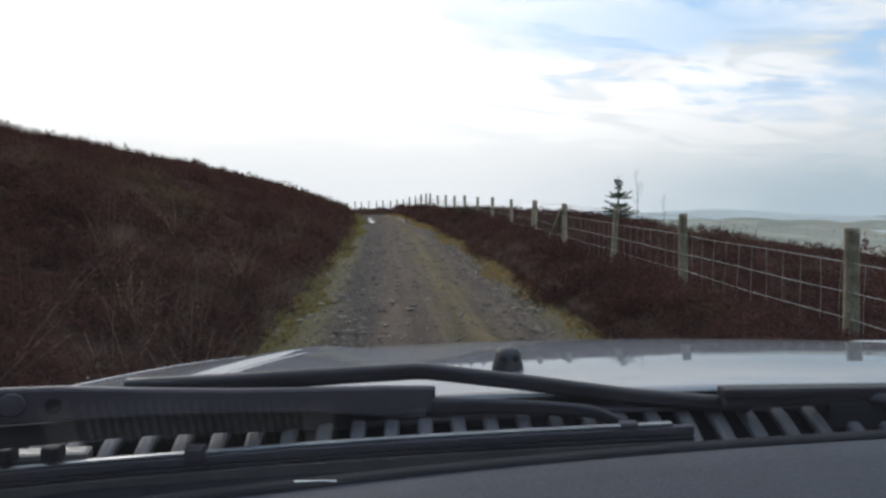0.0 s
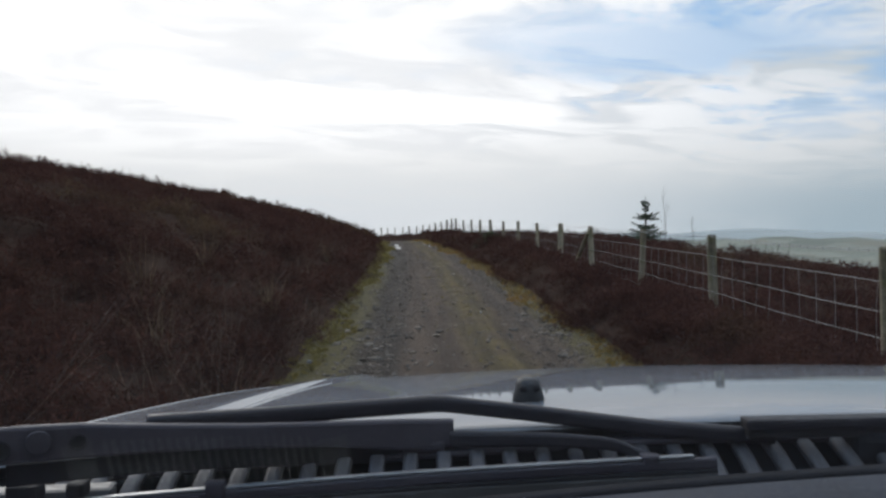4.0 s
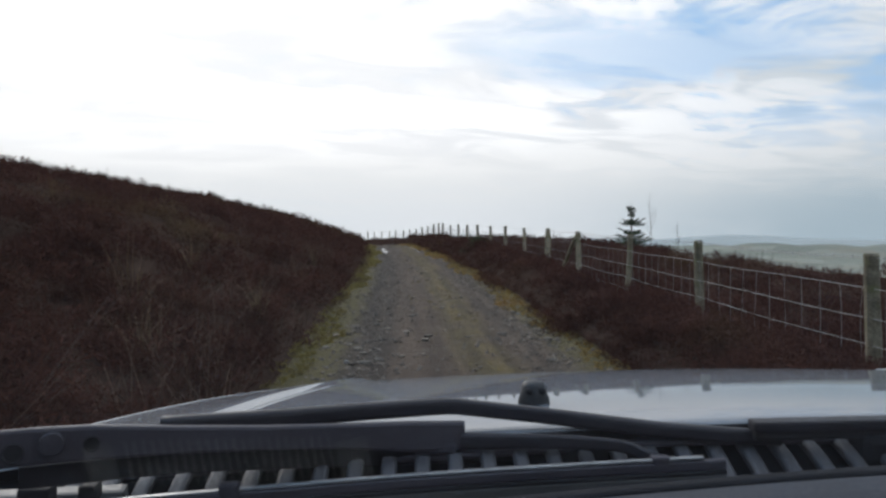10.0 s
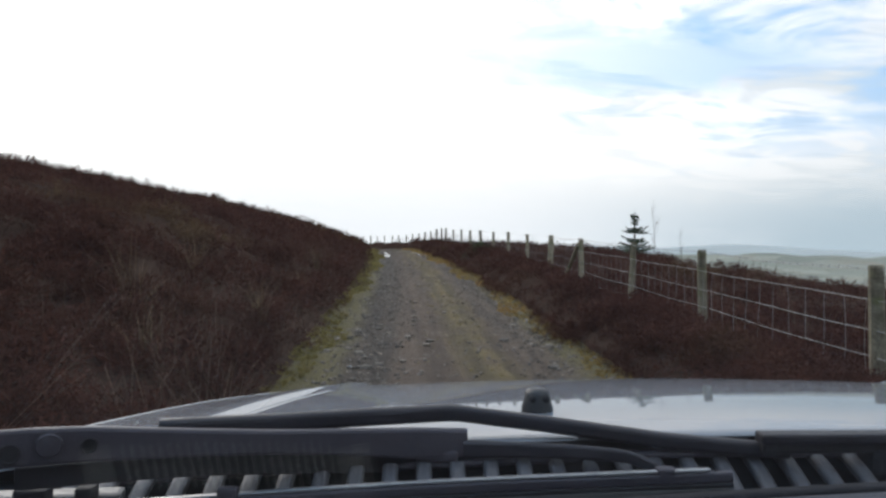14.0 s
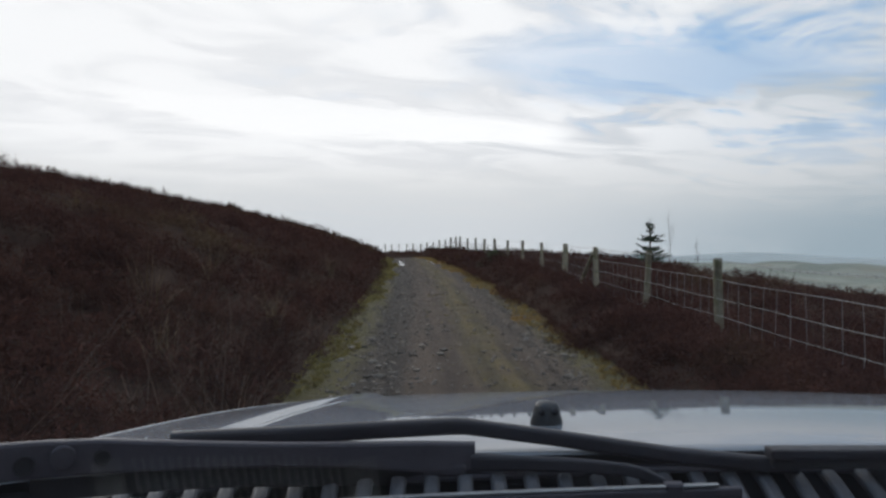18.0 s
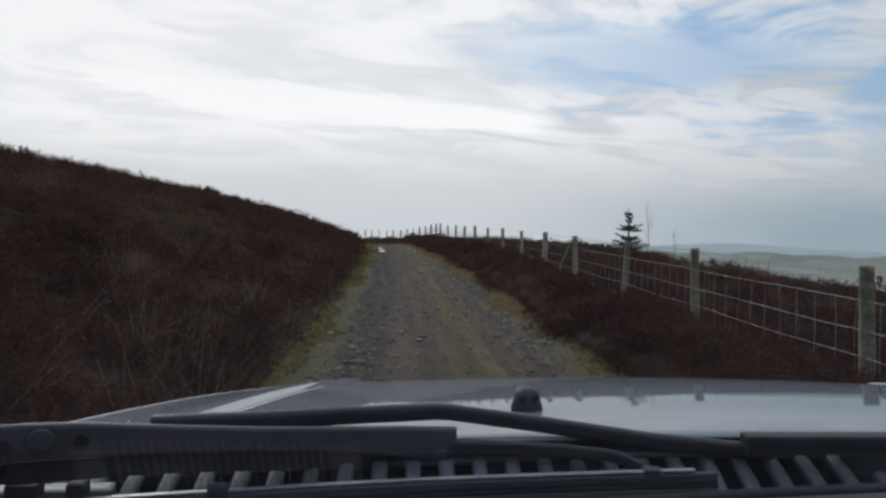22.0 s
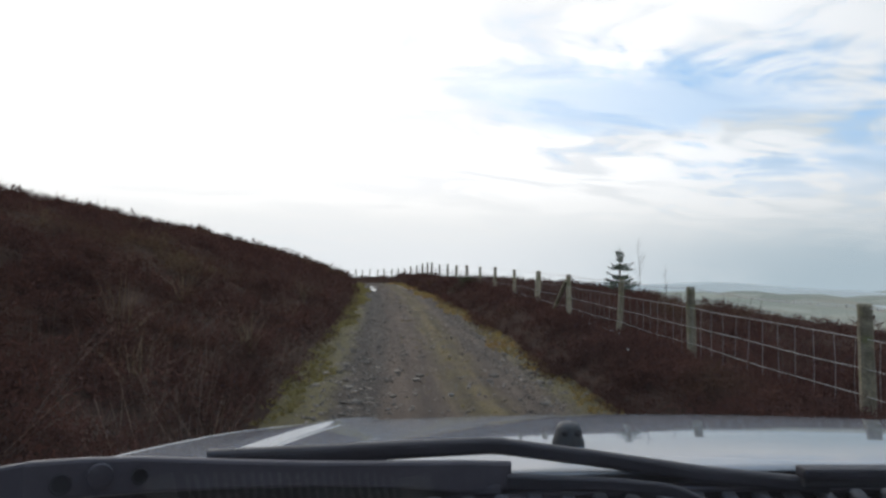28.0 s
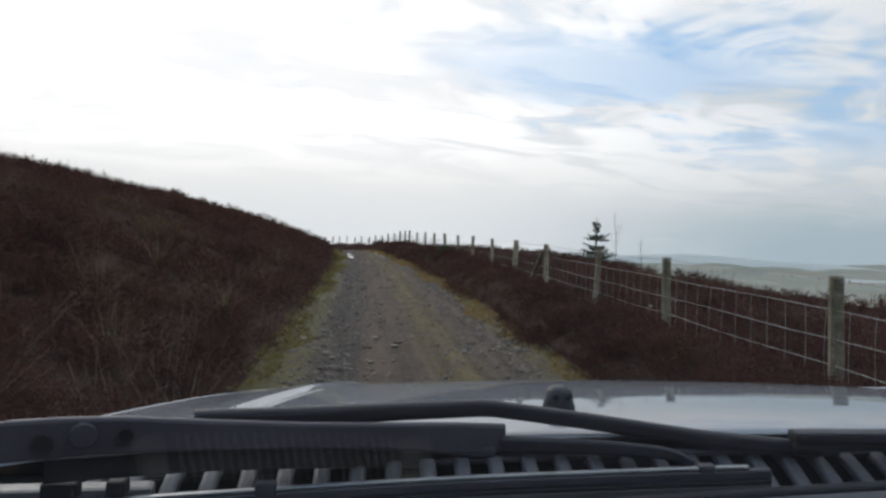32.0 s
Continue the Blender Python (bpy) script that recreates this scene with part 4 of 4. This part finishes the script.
def bonnet_surface(mirror):
    """Half of the bonnet from the middle outwards, with a double raised crease and a rolled flank."""
    ys = list(np.linspace(0.872, 2.10, 36)) + [2.14, 2.17, 2.19, 2.20, 2.205]
    verts, width = [], 0
    for j, y in enumerate(ys):
        yy = min(y, 2.10)
        drop = 0.0 if j < 36 else (0.016, 0.05, 0.12, 0.25, 0.55)[j - 36]
        wide = 0.24 if mirror > 0 else 0.0
        crease = AXIS - (-0.336 + 0.170 * (yy - 1.15)) + wide
        e = float(edge_x(yy)) - 0.007 + wide
        outs = list(np.linspace(0, crease - 0.02, 12)) + [crease + o for o in (-0.012, -0.008, -0.0045, -0.002, 0.005, 0.0265, 0.029, 0.036)]
        steps = [0.0] * 12 + [0.0, 0.0002, 0.0018, 0.0020, 0.0021, 0.0104, 0.0109, 0.0110]
        rest = np.linspace(crease + 0.06, max(e, crease + 0.10), 9)
        outs += list(rest)
        steps += [0.0110 - 0.0035 * min(1.0, (o - rest[0]) / 0.08) - 0.011 * min(1.0, ((o - rest[0]) / 0.16) ** 1.3) for o in rest]
        outs += [outs[-1] + 0.002, outs[-1] + 0.0055, outs[-1] + 0.007]
        steps += [steps[-1], steps[-1] + 0.0013, steps[-1] + 0.0014]
        last = outs[-1]
        outs += [last + 0.014, last + 0.024, last + 0.030, last + 0.032]
        steps += [steps[-1] - 0.010, steps[-1] - 0.035, steps[-1] - 0.09, -0.55]
        width = len(outs)
        for o, s in zip(outs, steps):
            x = AXIS + mirror * o
            verts.append((x, y, float(bonnet_z(yy)) - drop - 0.030 * o * o + s + lean_z(x)))
    faces = [(j * width + i, j * width + i + 1, (j + 1) * width + i + 1, (j + 1) * width + i) for j in range(len(ys) - 1) for i in range(width - 1)]
    return verts, faces


vl, fl = bonnet_surface(-1)
vr, fr = bonnet_surface(1)
bm = bmesh.new()
for verts, faces in ((vl, fl), (vr, fr)):
    vs = [bm.verts.new(p) for p in verts]
    for f in faces:
        bm.faces.new([vs[i] for i in f])
bmesh.ops.remove_doubles(bm, verts=bm.verts[:], dist=0.0004)
bonnet = part("bonnet", bm_mesh("bonnet", bm, PAINT, True), car, "dusty silver bonnet with a raised crease each side")
bonnet.modifiers.new("thickness", "SOLIDIFY").thickness = 0.003

# washer jet
nz = Vector((0.180, 1.085, 1.2145))
prof = [(0.027, -0.004), (0.0265, 0.004), (0.0225, 0.016), (0.0205, 0.027), (0.0165, 0.0335), (0.008, 0.0365)]
jet = part("washer_jet", bm_mesh("washer_jet", lathe_bm(prof, 18, nz), BLACK_PLASTIC, True), car, "black domed windscreen washer jet")
for s in (-1, 1):
    nub = lathe_bm([(0.006, 0.0), (0.0058, 0.003), (0.003, 0.0045)], 10, nz + Vector((s * 0.011, -0.0185, 0.022)), Euler((radians(75), 0, 0)).to_matrix().to_4x4())
    part("nozzle", bm_mesh("nozzle", nub, RUBBER, True), jet)

# cowl under the windscreen with its ribs
SCUFFED = material("scuffed_plastic", (0.028, 0.0285, 0.031), (0.052, 0.053, 0.056), 0.55, 30.0, 140.0)
cowl = part("cowl_panel", sweep([(-0.62, 0.80, 1.150), (-0.2, 0.850, 1.160), (0.4, 0.865, 1.168), (1.0, 0.850, 1.176), (1.42, 0.80, 1.180)], [(0.11, -0.02), (0.11, 0.0), (0.02, 0.006), (-0.085, 0.020), (-0.085, -0.02)], COWL, "cowl_panel", 30), car, "black ribbed plastic cowl panel")
rib_me = sweep([(0, -0.060, -0.013), (0, -0.045, -0.004), (0, -0.022, 0.0075), (0, 0.002, 0.0165)], round_profile(0.0205, 0.014, 0.006), GREY_PLASTIC, "rib", 12)
for k in range(44):
    x = -0.4855 + 0.0435 * k
    ob = new("rib", rib_me)
    ob.matrix_basis = pose(x, 0.862 - 0.05 * max(0.2 - x, 0) - 0.05 * max(x - 0.5, 0), 1.1895 + 0.014 * min(x - 0.3, 0.25), 0, 0, 0)
    hang(ob, cowl)
part("rim", sweep([(-0.50, 0.842, 1.1835), (-0.324, 0.858, 1.1900), (0.09, 0.866, 1.2045), (0.36, 0.866, 1.2140), (0.55, 0.866, 1.2120), (0.9, 0.858, 1.2120), (1.4, 0.82, 1.2110)], round_profile(0.020, 0.009, 0.004), ARM_PAINT, "rim", 30), cowl)
part("cowl_end", bm_mesh("cowl_end", box_bm((0.20, 0.030, 0.022), (-0.465, 0.772, 1.1915), 0.006, Euler((0, radians(3), radians(12))).to_matrix().to_4x4()), SCUFFED), cowl, "scuffed pale end of the cowl")
part("drain_tab", bm_mesh("drain_tab", box_bm((0.036, 0.022, 0.018), (-0.452, 0.755, 1.206), 0.004), RUBBER), cowl)
part("drain_tab", bm_mesh("drain_tab", box_bm((0.020, 0.022, 0.018), (-0.398, 0.768, 1.203), 0.004), RUBBER), cowl)

# long wiper lying over the bonnet's rear edge, with its heavy head
arm = part("wiper_arm", sweep([(-0.325, 0.798, 1.2690), (-0.312, 0.80, 1.2692), (-0.213, 0.84, 1.2630), (-0.069, 0.88, 1.2605), (0.020, 0.898, 1.2600), (0.040, 0.900, 1.2590), (0.060, 0.898, 1.2570), (0.162, 0.88, 1.2485), (0.309, 0.86, 1.2325), (0.428, 0.85, 1.2235), (0.470, 0.848, 1.2215)], round_profile(0.016, 0.0195, 0.006), ARM_BLACK, "wiper_arm", 24, (1.25, 1.05), straight=True), car, "black bent wiper arm")
part("arm_head", bm_mesh("arm_head", box_bm((0.62, 0.024, 0.014), (0.737, 0.839, 1.2415), 0.004), ARM_BLACK), arm, "broad black wiper arm head")
# dark block that stands for the shadow along the head's lower edge
part("arm_underside", bm_mesh("arm_underside", box_bm((0.56, 0.016, 0.013), (0.710, 0.840, 1.2285), 0.004), RUBBER), arm)

# spindle housing that the arm turns on, at the end of the ribs
housing = part("spindle_housing", bm_mesh("spindle_housing", box_bm((0.26, 0.060, 0.044), (0.700, 0.850, 1.2060), 0.012, Euler((0, 0, radians(-3))).to_matrix().to_4x4()), COWL), car, "black plastic housing of the wiper spindle")
part("spindle_nut", bm_mesh("spindle_nut", lathe_bm([(0.017, -0.004), (0.017, 0.006), (0.013, 0.012), (0.005, 0.014)], 14, (0.640, 0.836, 1.2275)), ARM_BLACK, True), housing)

# broad left arm with its pivot, and the blade that it presses on the glass
ARM_TOP = [(-0.546, 0.685, 1.285), (-0.484, 0.700, 1.293), (-0.438, 0.725, 1.290), (-0.384, 0.745, 1.286), (-0.303, 0.770, 1.276), (-0.203, 0.800, 1.265), (-0.108, 0.825, 1.258), (-0.022, 0.845, 1.253), (0.050, 0.858, 1.248)]
ARM_LOW = [1.248, 1.251, 1.249, 1.247, 1.243, 1.236, 1.227, 1.214, 1.212]


def arm_strip():
    """A pressed channel: a face, a rolled upper edge and a return behind it."""
    verts, faces = [], []
    for (x, y, z), low in zip(ARM_TOP, ARM_LOW):
        verts += [(x, y + 0.012, low + 0.002), (x, y + 0.001, low), (x, y, low + 0.003), (x, y, z - 0.004), (x, y + 0.0015, z - 0.001), (x, y + 0.005, z), (x, y + 0.016, z - 0.002)]
    for k in range(len(ARM_TOP) - 1):
        for c in range(6):
            a = k * 7 + c
            faces.append((a, a + 1, a + 8, a + 7))
    n = (len(ARM_TOP) - 1) * 7
    faces += [tuple(range(7)), tuple(n + c for c in reversed(range(7)))]
    return mesh_of("wiper_arm", verts, faces, ARM_PAINT)


left_arm = part("wiper_arm", arm_strip(), car, "broad black pressed-steel wiper arm")
for x, y, z, r, inner in ((-0.453, 0.7135, 1.266, 0.0108, False), (-0.419, 0.7285, 1.271, 0.0132, True), (-0.382, 0.7425, 1.266, 0.0088, False)):
    turn = Vector((0.42, -0.90, 0.0)).to_track_quat("Z", "Y").to_matrix().to_4x4()
    prof = [(r, -0.006), (r, 0.0004), (r * 0.92, 0.0016), (r * 0.3, 0.0020)] if inner else [(r, -0.006), (r, 0.0012), (r * 0.86, 0.0012), (r * 0.80, -0.0012), (r * 0.2, -0.0015)]
    part("pivot_cap" if inner else "arm_hole", bm_mesh("pivot", lathe_bm(prof, 20, (x, y, z), turn), ARM_PAINT if inner else RUBBER), left_arm)
part("foot", bm_mesh("foot", box_bm((0.055, 0.012, 0.014), (0.010, 0.858, 1.2145), 0.004), ARM_PAINT), left_arm)
# added dark strip in place of the arm's shade over the rib tops
part("arm_shadow_rail", sweep([(-0.46, 0.735, 1.232), (-0.303, 0.790, 1.226), (-0.108, 0.845, 1.210), (0.05, 0.872, 1.2025), (0.15, 0.868, 1.2015), (0.24, 0.85, 1.200)], round_profile(0.006, 0.026, 0.002), RUBBER, "shade_strip", 20), left_arm)
part("arm_tail", sweep([(0.045, 0.860, 1.2225), (0.119, 0.853, 1.2230), (0.213, 0.841, 1.2220), (0.262, 0.831, 1.2180), (0.289, 0.815, 1.2085)], round_profile(0.012, 0.020, 0.005), ARM_BLACK, "arm_tail", 24, (1.15, 0.75)), left_arm)

LIP = material("greyed_rubber", (0.034, 0.032, 0.031), (0.056, 0.053, 0.051), 0.7, 30.0, 200.0)
BLADE = [(-0.60, 0.665, 1.193), (-0.507, 0.728, 1.184), (-0.394, 0.765, 1.181), (-0.242, 0.782, 1.185), (0.014, 0.797, 1.194), (0.200, 0.803, 1.199), (0.374, 0.800, 1.206)]


def blade_strip(name, dy, dz, w, h, mat, label="", stop=None):
    pts = [(x, y + dy, z + dz) for x, y, z in BLADE]
    if stop:
        pts[-1] = (stop, 0.800, pts[-1][2] - 0.0005)
    return part(name, sweep(pts, round_profile(w, h, min(w, h) * 0.3), mat, name, 36), blade, label)


blade = part("wiper_blade", sweep(BLADE, round_profile(0.010, 0.013, 0.003), ARM_PAINT, "wiper_blade", 36), car, "black wiper blade with a thin steel spine")
blade_strip("spine", 0.001, 0.0088, 0.008, 0.0036, STEEL, "bright worn steel spine", 0.346)
blade_strip("groove", -0.003, -0.0095, 0.007, 0.006, RUBBER)
blade_strip("rubber_lip", -0.004, -0.0225, 0.006, 0.021, LIP, "greyed rubber wiping edge")
for x, y, z in ((-0.240, 0.784, 1.193), (0.293, 0.806, 1.206)):
    part("clip", bm_mesh("clip", box_bm((0.024, 0.016, 0.020), (x, y - 0.001, z), 0.004), ARM_PAINT), blade)

# windscreen, dash and a plain shell round the camera


def screen_point(s, h, off=0.0):
    """s: -1 to 1 across, h: 0 at the sill to 1 at the roof."""
    x = AXIS + s * (1.02 - 0.16 * h)
    y = 0.735 - 0.60 * h - (0.13 - 0.03 * h) * s * s + off
    return (x, y, 1.168 + 0.62 * h - 0.03 * h * s * s + lean_z(x))


def sheet_between(front, back, cols, rows, mat, name):
    verts = [front(c / (cols - 1) * 2 - 1, r / (rows - 1)) for r in range(rows) for c in range(cols)] + [back(c / (cols - 1) * 2 - 1, r / (rows - 1)) for r in range(rows) for c in range(cols)]
    n = cols * rows
    faces = []
    for r in range(rows - 1):
        for c in range(cols - 1):
            i = r * cols + c
            faces += [(i, i + 1, i + cols + 1, i + cols), (n + i, n + i + cols, n + i + cols + 1, n + i + 1)]
    for c in range(cols - 1):
        faces += [(c, n + c, n + c + 1, c + 1), (n - cols + c, n - cols + c + 1, 2 * n - cols + c + 1, 2 * n - cols + c)]
    for r in range(rows - 1):
        a, b = r * cols, r * cols + cols - 1
        faces += [(a, a + cols, n + a + cols, n + a), (b, n + b, n + b + cols, b + cols)]
    return mesh_of(name, verts, faces, mat, True)


screen = part("windscreen", sheet_between(lambda s, h: screen_point(s, h), lambda s, h: screen_point(s, h, -0.005), 25, 12, GLASS, "windscreen"), car, "clear curved windscreen with a few dirt specks")
screen.data.materials.append(GLASS_OUTER)
screen.data.flip_normals()
cells = 24 * 11 * 2
for k, face in enumerate(screen.data.polygons):
    face.material_index = 0 if k < cells and k % 2 else 1
screen.visible_shadow = False

dash_rows = [(0.712, 0.000), (0.700, 0.004), (0.66, 0.004), (0.55, -0.004), (0.40, -0.012), (0.30, -0.022), (0.27, -0.05), (0.26, -0.16)]
xs = np.linspace(-0.56, 1.60, 40)
dv = [(x, y - 0.10 * (x - 0.4) ** 2, 1.1745 + 0.049 * x + dz) for y, dz in dash_rows for x in xs]
df = [(r * 40 + c, r * 40 + c + 1, (r + 1) * 40 + c + 1, (r + 1) * 40 + c) for r in range(len(dash_rows) - 1) for c in range(39)]
dash = part("dashboard", mesh_of("dashboard", dv, df, DASH, True), car, "dark blue-grey vinyl dashboard top")
dash.modifiers.new("thickness", "SOLIDIFY").thickness = 0.02
part("seal", sweep([(x, 0.722 - 0.10 * (x - AXIS) ** 2, 1.187 + 0.042 * x) for x in np.linspace(-0.6, 1.4, 12)], round_profile(0.02, 0.034, 0.006), COWL, "seal", 30), car)

# demister grille on top of the dash
VENT_Y = 0.580
VENT = material("vent_grey", (0.085, 0.083, 0.076), (0.235, 0.23, 0.21), 0.6, 45.0, 120.0)


def dash_top(x, y):
    return 1.1745 + 0.049 * x + float(np.interp(y + 0.10 * (x - 0.4) ** 2, [0.40, 0.55, 0.66, 0.70], [-0.012, -0.004, 0.004, 0.004])) + 0.021


def vent_y(x):
    """The vent follows the curve of the windscreen."""
    return VENT_Y - 0.24 * (-0.062 - x)


VENT_TURN = math.atan(0.24)
vent = part("demister_vent", bm_mesh("demister_vent", box_bm((0.29, 0.056, 0.006), (-0.176, vent_y(-0.176), dash_top(-0.176, vent_y(-0.176))), 0.002, Euler((0, radians(-2.4), VENT_TURN)).to_matrix().to_4x4()), RUBBER), dash, "slotted demister vent")
slat_me = bm_mesh("slat", box_bm((0.0034, 0.044, 0.008), (0, 0, 0), 0.0006), VENT)
for k in range(24):
    x = -0.268 + 0.0080 * k
    ob = new("slat", slat_me)
    ob.matrix_basis = pose(x, vent_y(x), dash_top(x, vent_y(x)) + 0.004)
    ob.parent = vent
    ob.matrix_parent_inverse = Matrix.Identity(4)
for x, w in ((-0.292, 0.026), (-0.062, 0.032)):
    part("end_plate", bm_mesh("end_plate", box_bm((w, 0.042, 0.010), (x, vent_y(x), dash_top(x, vent_y(x)) + 0.003), 0.002), VENT), vent)

PALE = material("pale_label", (0.35, 0.34, 0.32), (0.55, 0.54, 0.52), 0.5, 60.0, 300.0)
label_strip = part("sill_label", bm_mesh("sill_label", box_bm((0.045, 0.003, 0.006), (-0.083, 0.681, 1.1975), 0.001), PALE), dash, "pale strip of an unreadable label")
for k in range(30):
    part("bar", bm_mesh("bar", box_bm((0.0045, 0.002, 0.005), (-0.113 - 0.0072 * k, 0.677 - 0.0009 * k, 1.1955 - 0.00036 * k)), PALE if k % 3 else GREY_PLASTIC), label_strip)

# dirt specks on the glass
SPECK = material("dried_mud", (0.16, 0.15, 0.14), (0.26, 0.25, 0.235), 0.9, 60.0, 400.0)
for x, z, r in ((-0.056, 1.413, 0.0020), (0.062, 1.447, 0.0008), (-0.205, 1.372, 0.0009)):
    h = (z - 1.168 - lean_z(x)) / 0.62
    y = 0.735 - 0.60 * h - (0.13 - 0.03 * h) * ((x - AXIS) / (1.02 - 0.16 * h)) ** 2
    spot = lathe_bm([(r, 0.0), (r * 0.9, 0.0008), (r * 0.4, 0.0011)], 10, (x, y - 0.006, z), Vector((0, -0.72, -0.70)).to_track_quat("Z", "Y").to_matrix().to_4x4())
    part("mud_speck", bm_mesh("mud_speck", spot, SPECK, True), screen)

shell = part("cabin", mesh_of("cabin", [
    (-0.54, -1.9, 0.45), (1.58, -1.9, 0.45), (1.58, 0.72, 0.45), (-0.54, 0.72, 0.45),
    (-0.54, -1.9, 1.12), (1.58, -1.9, 1.18), (1.58, 0.60, 1.18), (-0.54, 0.60, 1.12),
    (-0.40, -1.8, 1.80), (1.44, -1.8, 1.85), (1.44, 0.02, 1.85), (-0.40, 0.02, 1.80)],
    [(0, 3, 2, 1), (0, 1, 5, 4), (1, 2, 6, 5), (3, 0, 4, 7), (4, 5, 9, 8), (8, 9, 10, 11)], CABIN), car, "dark lined cabin")
shell.modifiers.new("thickness", "SOLIDIFY").thickness = 0.03
for s in (-1, 1):
    a, b = screen_point(s * 1.0, 0.0), screen_point(s * 1.0, 1.0)
    part("windscreen_pillar", sweep([a, b], round_profile(0.05, 0.06, 0.015), PAINT, "windscreen_pillar", 3), car)
part("front_body", bm_mesh("front_body", box_bm((1.50, 1.05, 0.42), (AXIS, 1.42, 0.66), 0.05), BLACK_PLASTIC), car)
tyre_me = bm_mesh("tyre", lathe_bm([(0.24, -0.12), (0.36, -0.115), (0.385, -0.07), (0.39, 0.0), (0.385, 0.07), (0.36, 0.115), (0.24, 0.12)], 32, turn=Euler((0, radians(90), 0)).to_matrix().to_4x4()), RUBBER, True)
rim_me = bm_mesh("rim", lathe_bm([(0.245, -0.09), (0.245, 0.10), (0.21, 0.085), (0.06, 0.06)], 24, turn=Euler((0, radians(90), 0)).to_matrix().to_4x4()), STEEL)
for x in (-0.30, 1.34):
    for y in (1.35, -1.35):
        u, v = to_track(x, y)
        wheel = new("wheel", tyre_me)
        wheel.matrix_basis = Matrix.Translation((x, y, float(ground(u, v)) + 0.39))
        hang(wheel, car)
        rim = new("rim", rim_me)
        rim.parent = wheel
